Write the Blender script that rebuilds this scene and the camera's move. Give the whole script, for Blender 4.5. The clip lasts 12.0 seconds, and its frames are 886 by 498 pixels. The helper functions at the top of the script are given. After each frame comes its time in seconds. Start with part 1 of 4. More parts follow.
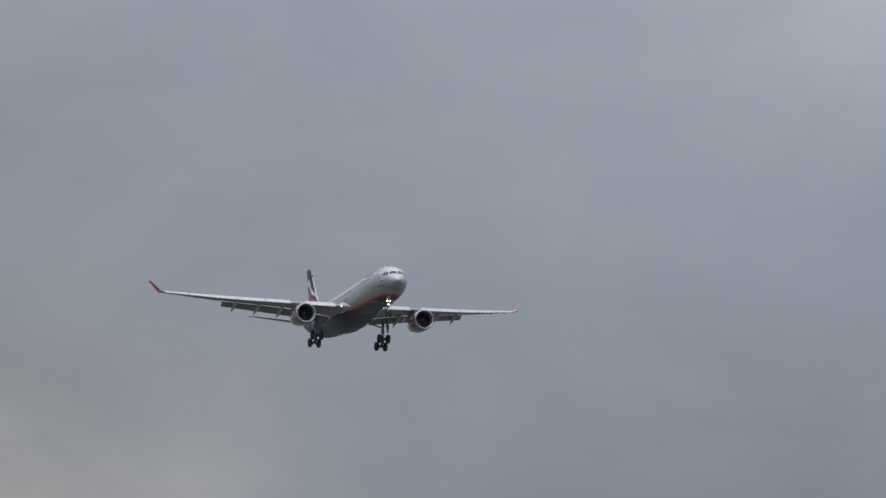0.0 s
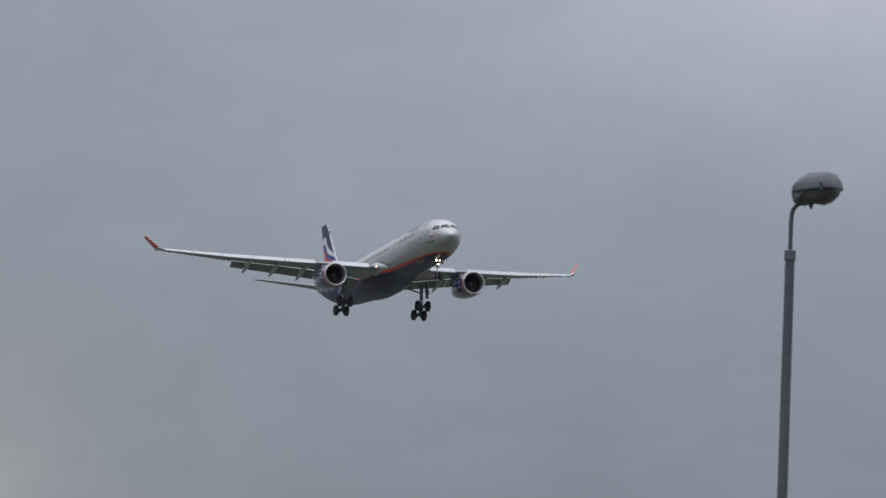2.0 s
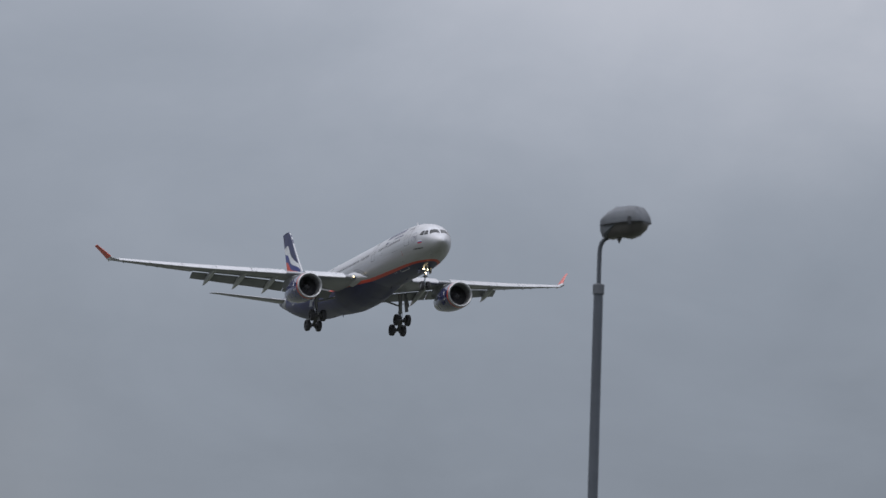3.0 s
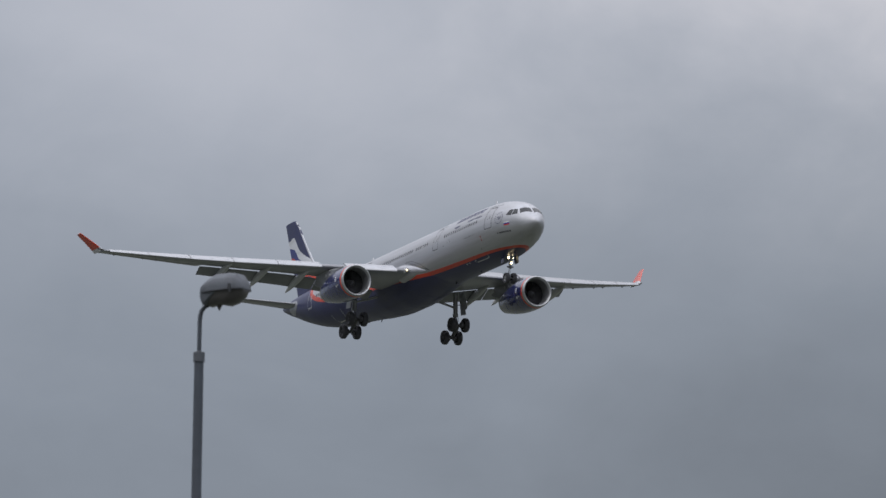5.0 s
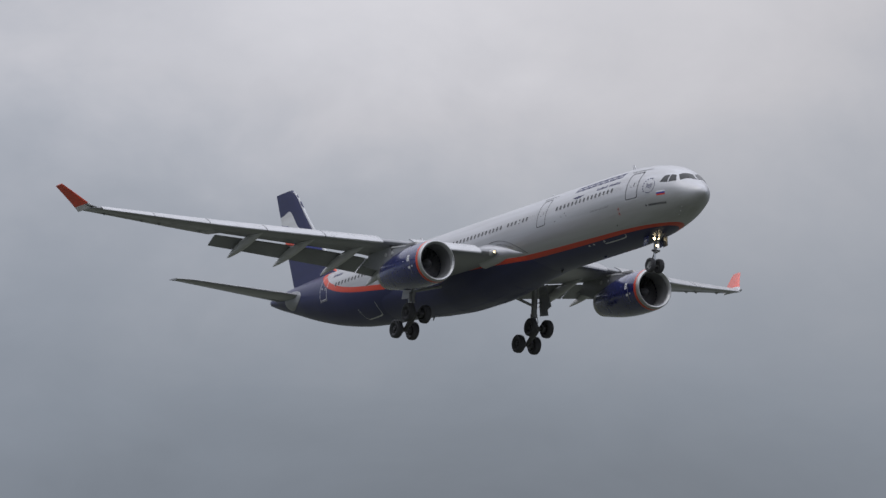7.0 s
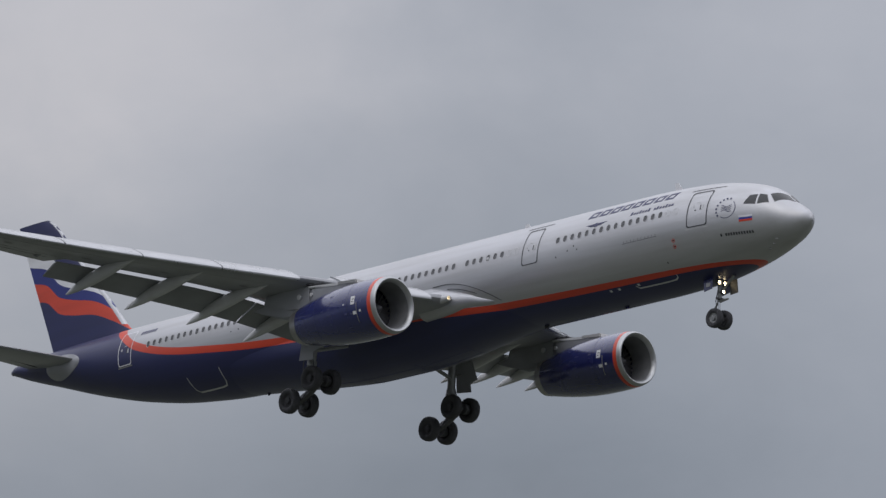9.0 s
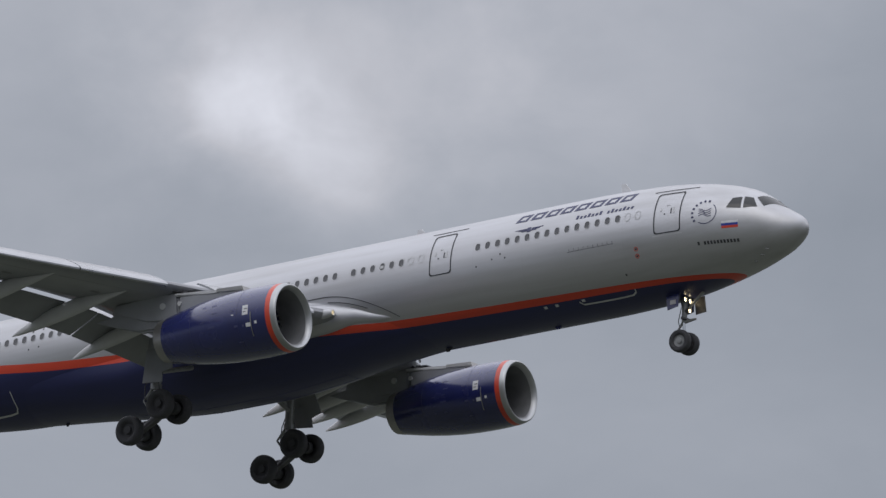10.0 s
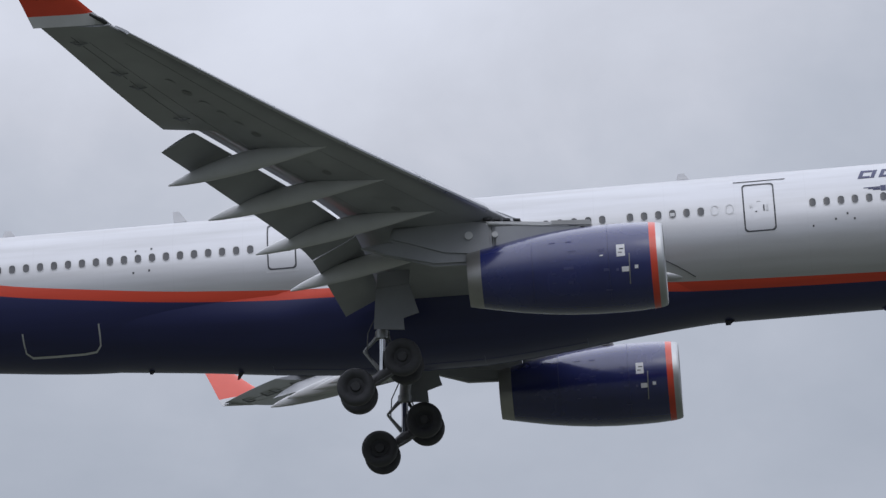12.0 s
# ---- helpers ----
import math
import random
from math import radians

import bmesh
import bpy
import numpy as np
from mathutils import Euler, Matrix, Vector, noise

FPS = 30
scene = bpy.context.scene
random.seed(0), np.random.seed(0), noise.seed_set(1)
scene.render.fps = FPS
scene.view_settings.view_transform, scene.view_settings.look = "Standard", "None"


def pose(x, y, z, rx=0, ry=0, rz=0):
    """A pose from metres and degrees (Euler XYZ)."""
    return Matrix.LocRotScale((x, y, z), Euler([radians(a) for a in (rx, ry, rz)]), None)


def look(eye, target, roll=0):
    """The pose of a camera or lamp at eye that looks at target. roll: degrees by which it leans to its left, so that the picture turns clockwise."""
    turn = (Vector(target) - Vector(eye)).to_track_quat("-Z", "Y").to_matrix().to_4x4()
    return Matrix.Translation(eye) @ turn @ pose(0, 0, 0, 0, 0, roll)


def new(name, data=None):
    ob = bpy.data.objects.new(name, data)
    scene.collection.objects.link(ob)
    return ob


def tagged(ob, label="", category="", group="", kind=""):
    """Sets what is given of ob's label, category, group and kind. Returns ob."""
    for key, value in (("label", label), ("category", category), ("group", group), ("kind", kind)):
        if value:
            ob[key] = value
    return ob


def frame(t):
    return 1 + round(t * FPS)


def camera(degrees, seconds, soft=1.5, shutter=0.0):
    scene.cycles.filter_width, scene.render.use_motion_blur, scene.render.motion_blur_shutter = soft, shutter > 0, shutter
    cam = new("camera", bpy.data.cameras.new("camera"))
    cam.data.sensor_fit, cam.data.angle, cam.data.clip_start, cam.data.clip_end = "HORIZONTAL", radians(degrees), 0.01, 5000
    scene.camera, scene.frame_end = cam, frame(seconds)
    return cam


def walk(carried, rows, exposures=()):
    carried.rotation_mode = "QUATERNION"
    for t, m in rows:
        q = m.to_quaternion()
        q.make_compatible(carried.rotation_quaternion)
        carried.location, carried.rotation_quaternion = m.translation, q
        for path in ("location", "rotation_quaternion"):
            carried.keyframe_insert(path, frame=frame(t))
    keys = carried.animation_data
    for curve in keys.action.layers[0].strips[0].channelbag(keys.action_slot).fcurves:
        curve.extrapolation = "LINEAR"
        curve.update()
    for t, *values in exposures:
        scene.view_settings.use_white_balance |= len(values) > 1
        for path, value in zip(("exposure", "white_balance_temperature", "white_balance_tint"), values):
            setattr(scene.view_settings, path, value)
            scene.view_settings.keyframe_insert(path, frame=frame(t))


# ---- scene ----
# A wide-body airliner on final approach under an overcast sky, followed by hand from the ground.
# World: x along the runway heading, y to the left of it, z up; the viewer stands at the origin and steps aside while turning.
cam = camera(9.151, 12.0, soft=1.4)
cam.data.dof.use_dof = True
cam.data.dof.focus_distance = 210.0
cam.data.dof.aperture_fstop = 7.0
# seconds; turn in degrees; the step to the right that the viewer takes while turning
TURNS = [
    (0, 96.929, -2.191, 74.577, 0),
    (0.5, 96.934, -1.935, 73.902, 0),
    (1, 96.909, -2.145, 73.334, 0),
    (1.5, 96.891, -2.061, 72.835, 0),
    (2, 96.984, -2.273, 72.196, 0),
    (2.5, 97.197, -2.265, 71.410, 0),
    (3, 97.413, -1.814, 70.258, 0),
    (3.2, 97.471, -1.292, 69.874, 0),
    (4.8, 98.104, -0.673, 66.717, 0),
    (5, 98.200, -0.766, 66.223, 0),
    (5.5, 98.469, -1.538, 64.700, 0),
    (6, 98.740, -2.088, 63.011, 0),
    (6.5, 99.014, -2.400, 61.281, 0),
    (7, 99.374, -2.377, 59.315, 0),
    (7.2, 99.546, -2.286, 58.242, 0),
    (8.8, 101.791, -2.021, 47.174, 0),
    (9, 102.049, -1.780, 45.431, 0),
    (9.5, 102.809, -1.381, 39.738, 0),
    (10, 103.565, -0.724, 33.602, 0.03),
    (10.5, 104.171, 0.061, 26.852, 0.1),
    (11, 104.699, 0.913, 19.989, 0.29),
    (11.5, 104.632, 0.859, 12.957, 0.46),
    (12, 104.474, 0.862, 4.079, 0.54),
]
SIDE = (0.927, 0.375)
EXPOSURE = [
    (0, 0.06, 6500, 10), (3, 0.11, 6520, 10), (5, 0.04, 6550, 10), (7, -0.02, 6570, 10), (9, -0.10, 6600, 10),
    (10, -0.10, 6600, 10), (10.5, -0.04, 6500, 10), (11, 0.06, 6320, 10), (11.5, 0.13, 6320, 10), (12, 0.12, 6360, 10),
]
walk(cam, [(t, pose(s * SIDE[0], s * SIDE[1], 1.7, a, b, c)) for t, a, b, c, s in TURNS], EXPOSURE)

# ---- light ----
SUN_AZ, SUN_EL = -62.0, 48.0
world = bpy.data.worlds.new("overcast_sky")
scene.world = world
world.use_nodes = True


def build_sky():
    nt = world.node_tree
    nt.nodes.clear()
    N, L = nt.nodes.new, nt.links.new

    def val(op, a, b=None, c=None):
        n = N("ShaderNodeMath")
        n.operation = op
        for k, v in enumerate((a, b, c)):
            if v is None:
                continue
            if isinstance(v, (int, float)):
                n.inputs[k].default_value = v
            else:
                L(v, n.inputs[k])
        return n.outputs[0]

    def mapped(scale, loc=(0, 0, 0), rot=(0, 0, 0)):
        m = N("ShaderNodeMapping")
        m.inputs["Scale"].default_value = scale
        m.inputs["Location"].default_value = loc
        m.inputs["Rotation"].default_value = rot
        L(tc.outputs["Generated"], m.inputs["Vector"])
        return m.outputs[0]

    def clouds(scale, detail, rough, vec, distortion=0.0):
        n = N("ShaderNodeTexNoise")
        n.inputs["Scale"].default_value = scale
        n.inputs["Detail"].default_value = detail
        n.inputs["Roughness"].default_value = rough
        n.inputs["Distortion"].default_value = distortion
        L(vec, n.inputs["Vector"])
        return n.outputs["Fac"]

    def lobe(az, el, size, flat=1.0):
        """Soft falloff about a direction of the sky: a thin place in the cloud deck."""
        d = Vector((math.cos(radians(el)) * math.cos(radians(az)), math.cos(radians(el)) * math.sin(radians(az)), math.sin(radians(el))))
        s = N("ShaderNodeVectorMath")
        s.operation = "SUBTRACT"
        L(tc.outputs["Generated"], s.inputs[0])
        s.inputs[1].default_value = d
        sc = N("ShaderNodeVectorMath")
        sc.operation = "MULTIPLY"
        L(s.outputs[0], sc.inputs[0])
        sc.inputs[1].default_value = (1, 1, flat)
        ln = N("ShaderNodeVectorMath")
        ln.operation = "LENGTH"
        L(sc.outputs[0], ln.inputs[0])
        q = val("DIVIDE", ln.outputs["Value"], radians(size))
        q = val("ADD", q, val("MULTIPLY", val("SUBTRACT", torn, 0.5), 2.0 if size < 3 else 0.9))
        q = val("MAXIMUM", q, 0.0)
        return val("EXPONENT", val("MULTIPLY", val("MULTIPLY", q, q), -1.0))

    tc = N("ShaderNodeTexCoord")
    sep = N("ShaderNodeSeparateXYZ")
    L(tc.outputs["Generated"], sep.inputs[0])
    z = sep.outputs["Z"]
    # cloud deck: brighter overhead than near the horizon
    up = N("ShaderNodeMapRange")
    up.interpolation_type = "SMOOTHSTEP"
    up.inputs["From Min"].default_value = 0.22
    up.inputs["From Max"].default_value = 0.9
    up.inputs["To Min"].default_value = 0.0
    up.inputs["To Max"].default_value = ZENITH
    L(z, up.inputs["Value"])
    big = clouds(5.0, 4.0, 0.5, mapped((1, 1, 3.2), (0.3, 0.1, 0.2), (0, radians(6), 0)), 0.4)
    mid = clouds(17.0, 5.0, 0.55, mapped((1, 1, 1.7), (1.3, 0.2, 0.7), (0, radians(9), 0)), 0.6)
    fine = clouds(70.0, 4.0, 0.6, mapped((1, 1, 2.0), (4.3, 2.2, 0.7)), 0.3)
    tone = val("ADD", val("MULTIPLY", val("SUBTRACT", big, 0.5), 0.38), val("MULTIPLY", val("SUBTRACT", mid, 0.5), 0.25))
    tone = val("ADD", tone, val("MULTIPLY", val("SUBTRACT", fine, 0.5), 0.055))
    torn = clouds(26.0, 5.0, 0.55, mapped((1, 1, 1.3), (2.1, 0.4, 0.3)), 0.2)
    for az, el, size, flat, gain in THIN:
        tone = val("ADD", tone, val("MULTIPLY", lobe(az, el, size, flat), gain))
    # brighter with height, as the deck thins towards the zenith
    prof = N("ShaderNodeFloatCurve")
    pts = prof.mapping.curves[0].points
    heights = [(0.0, 0.39), (0.20, 0.40), (0.26, 0.46), (0.33, 0.55), (0.40, 0.63), (0.49, 0.60), (0.62, 0.66), (1.0, 0.72)]
    pts[0].location, pts[1].location = heights[0], heights[-1]
    for h in heights[1:-1]:
        pts.new(*h)
    prof.mapping.update()
    L(val("MULTIPLY", z, 2.0), prof.inputs["Value"])
    level = val("MULTIPLY", val("ADD", val("MULTIPLY", prof.outputs[0], 2.0), tone), DECK)
    level = val("ADD", level, up.outputs[0])
    level = val("MAXIMUM", level, 0.05)
    # darker cloud is bluer, thin cloud is nearly white
    ramp = N("ShaderNodeValToRGB")
    e = ramp.color_ramp.elements
    e[0].position, e[0].color = 0.30, (0.87, 0.98, 1.17, 1)
    e[1].position, e[1].color = 0.62, (0.955, 0.985, 1.10, 1)
    L(level, ramp.inputs[0])
    mul = N("ShaderNodeVectorMath")
    mul.operation = "SCALE"
    L(ramp.outputs[0], mul.inputs[0])
    L(level, mul.inputs["Scale"])
    # warmer light low in the sky where the deck ends
    warm = N("ShaderNodeMix")
    warm.data_type, warm.blend_type = "RGBA", "MULTIPLY"
    L(lobe(169.0, 3.6, 3.4, 1.2), warm.inputs[0])
    L(mul.outputs[0], warm.inputs[6])
    warm.inputs[7].default_value = (1.12, 1.0, 0.86, 1)
    glow = N("ShaderNodeMix")
    glow.data_type, glow.blend_type = "RGBA", "MULTIPLY"
    L(lobe(146.0, 13.5, 8.0, 1.2), glow.inputs[0])
    L(warm.outputs[2], glow.inputs[6])
    glow.inputs[7].default_value = (1.04, 1.0, 0.95, 1)
    cloud_bg = N("ShaderNodeBackground")
    L(glow.outputs[2], cloud_bg.inputs["Color"])
    cloud_bg.inputs["Strength"].default_value = 0.92
    sky = N("ShaderNodeTexSky")
    sky.sky_type = "NISHITA"
    sky.sun_disc = False
    sky.sun_elevation = radians(SUN_EL)
    sky.sun_rotation = radians(90.0 - SUN_AZ)
    sky_bg = N("ShaderNodeBackground")
    L(sky.outputs[0], sky_bg.inputs["Color"])
    sky_bg.inputs["Strength"].default_value = 0.08
    mix = N("ShaderNodeMixShader")
    mix.inputs[0].default_value = 0.96
    L(sky_bg.outputs[0], mix.inputs[1])
    L(cloud_bg.outputs[0], mix.inputs[2])
    out = N("ShaderNodeOutputWorld")
    L(mix.outputs[0], out.inputs["Surface"])


DECK, ZENITH = 0.34, 1.10
# thin, bright places in the cloud: azimuth, elevation, size, flattening, gain
THIN = [
    (148.5, 13.0, 4.8, 1.3, 0.85),
    (148.0, 5.8, 4.5, 1.1, -0.26),
    (158.5, 10.8, 3.6, 1.6, 0.40),
    (125.0, 15.4, 1.7, 1.5, 0.45),
    (125.8, 15.05, 0.6, 1.3, 0.75),
    (125.1, 14.5, 0.55, 0.9, 0.5),
    (123.6, 14.9, 2.6, 1.1, 0.20),
    (139.5, 14.8, 3.8, 1.2, 0.66),
    (131.0, 15.2, 3.4, 1.2, 0.34),
    (152.5, 11.6, 2.6, 1.4, 0.30),
    (135.5, 10.6, 3.6, 1.3, -0.30),
    (114.0, 13.0, 6.5, 1.1, -0.20),
    (113.3, 12.4, 1.5, 1.2, 0.14),
    (121.3, 15.3, 1.6, 1.1, 0.20),
    (95.5, 18.0, 5.5, 1.3, 0.90),
    (168.5, 3.2, 2.4, 1.7, 0.35),
]
build_sky()
sun = new("sun", bpy.data.lights.new("sun", "SUN"))
sun.data.energy = 0.30
sun.data.angle = radians(36)
sun.data.color = (1.0, 0.96, 0.9)
sun.matrix_world = look((0, 0, 60), (-math.cos(radians(SUN_AZ)) * math.cos(radians(SUN_EL)), -math.sin(radians(SUN_AZ)) * math.cos(radians(SUN_EL)), 60 - math.sin(radians(SUN_EL))))


# ---- materials ----
def material(name, colour, rough=0.5, metal=0.0, vary=0.12, grain=6.0, fine=60.0, bump=0.02, coat=0.0, glow=None, glow_power=0.0):
    """Painted or bare surface with stains at a large scale and grain at a small one."""
    m = bpy.data.materials.new(name)
    m.use_nodes = True
    nt = m.node_tree
    N, L = nt.nodes.new, nt.links.new
    b = nt.nodes["Principled BSDF"]
    tc = N("ShaderNodeTexCoord")
    n1, n2 = N("ShaderNodeTexNoise"), N("ShaderNodeTexNoise")
    for n, s, d in ((n1, grain, 5.0), (n2, fine, 3.0)):
        n.inputs["Scale"].default_value, n.inputs["Detail"].default_value = s, d
        L(tc.outputs["Object"], n.inputs["Vector"])
    mx = N("ShaderNodeMix")
    mx.data_type, mx.blend_type = "RGBA", "MULTIPLY"
    ramp = N("ShaderNodeValToRGB")
    lo = 1.0 - vary
    ramp.color_ramp.elements[0].position, ramp.color_ramp.elements[0].color = 0.3, (lo, lo, lo, 1)
    ramp.color_ramp.elements[1].position, ramp.color_ramp.elements[1].color = 0.65, (1, 1, 1, 1)
    L(n1.outputs["Fac"], ramp.inputs[0])
    mx.inputs[0].default_value = 1.0
    mx.inputs[6].default_value = (*colour, 1)
    L(ramp.outputs[0], mx.inputs[7])
    L(mx.outputs[2], b.inputs["Base Color"])
    mr = N("ShaderNodeMapRange")
    mr.inputs["To Min"].default_value, mr.inputs["To Max"].default_value = rough * 0.8, min(1.0, rough * 1.25)
    L(n1.outputs["Fac"], mr.inputs["Value"])
    L(mr.outputs[0], b.inputs["Roughness"])
    b.inputs["Metallic"].default_value = metal
    b.inputs["Coat Weight"].default_value = coat
    b.inputs["Coat Roughness"].default_value = 0.08
    if bump:
        bp = N("ShaderNodeBump")
        bp.inputs["Strength"].default_value, bp.inputs["Distance"].default_value = 0.3, bump
        L(n2.outputs["Fac"], bp.inputs["Height"])
        L(bp.outputs[0], b.inputs["Normal"])
    if glow:
        b.inputs["Emission Color"].default_value = (*glow, 1)
        b.inputs["Emission Strength"].default_value = glow_power
    return m


SILVER, BLUE, RED = (0.51, 0.515, 0.535), (0.017, 0.021, 0.092), (0.64, 0.062, 0.028)


def livery(name):
    """Silver upper hull, red cheat line, navy belly: split by the band value that the mesh carries; skin panels and grime over it."""
    m = material(name, SILVER, 0.42, 0.0, 0.1, 0.35, 3.0, 0.003, 0.12)
    nt = m.node_tree
    N, L = nt.nodes.new, nt.links.new
    b = nt.nodes["Principled BSDF"]
    at = N("ShaderNodeAttribute")
    at.attribute_name = "band"
    at2 = N("ShaderNodeAttribute")
    at2.attribute_name = "flag"

    def step(src, edge):
        n = N("ShaderNodeMath")
        n.operation = "GREATER_THAN"
        n.inputs[1].default_value = edge
        L(src, n.inputs[0])
        return n.outputs[0]

    def mixc(fac, a, c):
        n = N("ShaderNodeMix")
        n.data_type = "RGBA"
        L(fac, n.inputs[0])
        for k, v in ((6, a), (7, c)):
            if isinstance(v, tuple):
                n.inputs[k].default_value = (*v, 1)
            else:
                L(v, n.inputs[k])
        return n.outputs[2]

    c = mixc(step(at.outputs["Fac"], -1.0), BLUE, RED)
    c = mixc(step(at.outputs["Fac"], 0.0), c, SILVER)
    c = mixc(step(at2.outputs["Fac"], 0.0), c, RED)
    c = mixc(step(at2.outputs["Fac"], 1.0), c, (0.02, 0.03, 0.19))
    c = mixc(step(at2.outputs["Fac"], 2.0), c, (0.74, 0.75, 0.77))
    c = mixc(step(at2.outputs["Fac"], 3.0), c, BLUE)
    # skin panels and streaks along the airflow
    tc = N("ShaderNodeTexCoord")
    sp = N("ShaderNodeSeparateXYZ")
    L(tc.outputs["Object"], sp.inputs[0])
    mp = N("ShaderNodeMapping")
    mp.inputs["Scale"].default_value = (0.12, 1.6, 1.6)
    L(tc.outputs["Object"], mp.inputs["Vector"])
    ns = N("ShaderNodeTexNoise")
    ns.inputs["Scale"].default_value, ns.inputs["Detail"].default_value = 1.0, 6.0
    L(mp.outputs[0], ns.inputs["Vector"])
    cr = N("ShaderNodeValToRGB")
    cr.color_ramp.elements[0].position, cr.color_ramp.elements[0].color = 0.3, (0.84, 0.835, 0.82, 1)
    cr.color_ramp.elements[1].position, cr.color_ramp.elements[1].color = 0.6, (1, 1, 1, 1)
    L(ns.outputs["Fac"], cr.inputs[0])
    seam = N("ShaderNodeMath")
    seam.operation = "FRACT"
    dv = N("ShaderNodeMath")
    dv.operation = "DIVIDE"
    dv.inputs[1].default_value = 2.65
    L(sp.outputs["X"], dv.inputs[0])
    L(dv.outputs[0], seam.inputs[0])
    line = step(seam.outputs[0], 0.99)
    c = mixc_mul(nt, c, cr.outputs[0])
    dark = N("ShaderNodeMix")
    dark.data_type, dark.blend_type = "RGBA", "MULTIPLY"
    L(line, dark.inputs[0])
    L(c, dark.inputs[6])
    dark.inputs[7].default_value = (0.96, 0.96, 0.962, 1)
    for l in list(b.inputs["Base Color"].links):
        nt.links.remove(l)
    L(dark.outputs[2], b.inputs["Base Color"])
    metal = N("ShaderNodeMath")
    metal.operation = "MULTIPLY"
    metal.inputs[1].default_value = 0.62
    L(step(at.outputs["Fac"], 0.0), metal.inputs[0])
    L(metal.outputs[0], b.inputs["Metallic"])
    return m


def mixc_mul(nt, a, c):
    n = nt.nodes.new("ShaderNodeMix")
    n.data_type, n.blend_type = "RGBA", "MULTIPLY"
    n.inputs[0].default_value = 1.0
    nt.links.new(a, n.inputs[6])
    nt.links.new(c, n.inputs[7])
    return n.outputs[2]


M_HULL = livery("airliner_livery_paint")
M_GREY = material("wing_grey_paint", (0.295, 0.303, 0.325), 0.38, 0.0, 0.22, 0.5, 5.0, 0.004, 0.2)
M_PALE = material("pale_grey_paint", (0.55, 0.555, 0.565), 0.38, 0.0, 0.15, 0.7, 6.0, 0.003, 0.2)
M_SLAT = material("slat_bare_aluminium", (0.45, 0.455, 0.468), 0.28, 0.85, 0.14, 0.8, 8.0, 0.003)
M_BLUE = material("navy_gloss_paint", (0.018, 0.024, 0.125), 0.26, 0.0, 0.2, 0.6, 5.0, 0.002, 0.85)
M_STENCIL = material("faded_stencil_paint", (0.055, 0.06, 0.16), 0.4, 0.0, 0.2, 4.0, 20.0, 0.002)
M_RED = material("orange_red_paint", RED, 0.35, 0.0, 0.12, 0.8, 7.0, 0.003, 0.3)
M_WHITE = material("white_marking_paint", (0.72, 0.72, 0.74), 0.4, 0.0, 0.1, 3.0, 20.0, 0.002)
M_INK = material("dark_marking_paint", (0.035, 0.04, 0.11), 0.45, 0.0, 0.15, 3.0, 20.0, 0.002)
M_SEAM = material("door_seam_rubber", (0.05, 0.052, 0.058), 0.6, 0.0, 0.2, 4.0, 30.0, 0.002)
M_FLAGBLUE = material("flag_blue_paint", (0.02, 0.045, 0.3), 0.4, 0.0, 0.1, 4.0, 20.0, 0.002)
M_METAL = material("polished_inlet_metal", (0.46, 0.47, 0.48), 0.42, 0.8, 0.12, 1.5, 12.0, 0.002)
M_NOZZLE = material("bare_nozzle_metal", (0.40, 0.395, 0.39), 0.34, 0.8, 0.2, 1.5, 12.0, 0.003)
M_DUCT = material("inlet_duct_lining", (0.20, 0.203, 0.21), 0.5, 0.1, 0.2, 2.0, 20.0, 0.003)
M_FAN = material("titanium_fan_blade", (0.19, 0.19, 0.2), 0.4, 0.6, 0.25, 3.0, 20.0, 0.003)
M_TYRE = material("tyre_rubber", (0.06, 0.06, 0.067), 0.75, 0.0, 0.3, 4.0, 30.0, 0.004)
M_STEEL = material("landing_gear_steel", (0.34, 0.345, 0.35), 0.38, 0.35, 0.3, 3.0, 25.0, 0.003)
M_CHROME = material("oleo_chrome", (0.75, 0.75, 0.76), 0.12, 1.0, 0.1, 3.0, 25.0, 0.0)
M_DARKSTEEL = material("greasy_bogie_steel", (0.13, 0.13, 0.14), 0.5, 0.3, 0.35, 3.0, 25.0, 0.003)
M_GLASS = material("cockpit_glazing", (0.025, 0.028, 0.03), 0.12, 0.0, 0.1, 2.0, 15.0, 0.0, 0.0)
M_PANE = material("cabin_window_pane", (0.062, 0.064, 0.07), 0.2, 0.0, 0.2, 3.0, 15.0, 0.0, 0.1)
M_LAMP = material("lit_landing_light", (0.9, 0.85, 0.7), 0.2, 0.0, 0.02, 5.0, 30.0, 0.0, 0.0, (1.0, 0.82, 0.50), 11.0)
M_DIMLAMP = material("lit_wing_light", (0.9, 0.85, 0.7), 0.2, 0.0, 0.02, 5.0, 30.0, 0.0, 0.0, (1.0, 0.80, 0.48), 3.0)
M_POST = material("galvanised_lamp_post", (0.082, 0.095, 0.114), 0.6, 0.1, 0.3, 2.5, 30.0, 0.003)
M_HOOD = material("lamp_hood_plastic", (0.125, 0.137, 0.155), 0.5, 0.0, 0.35, 5.0, 40.0, 0.003)
M_BOWL = material("brown_lamp_underside", (0.085, 0.08, 0.078), 0.35, 0.0, 0.3, 6.0, 40.0, 0.002, 0.3)
M_CABLE = material("black_cable_sheath", (0.03, 0.03, 0.032), 0.6, 0.0, 0.2, 10.0, 80.0, 0.001)
M_POLEWOOD = material("tarred_pole_wood", (0.12, 0.09, 0.065), 0.8, 0.0, 0.35, 2.0, 25.0, 0.01)
M_GRASS = material("airfield_grass", (0.075, 0.082, 0.058), 0.9, 0.0, 0.4, 0.05, 2.0, 0.05)


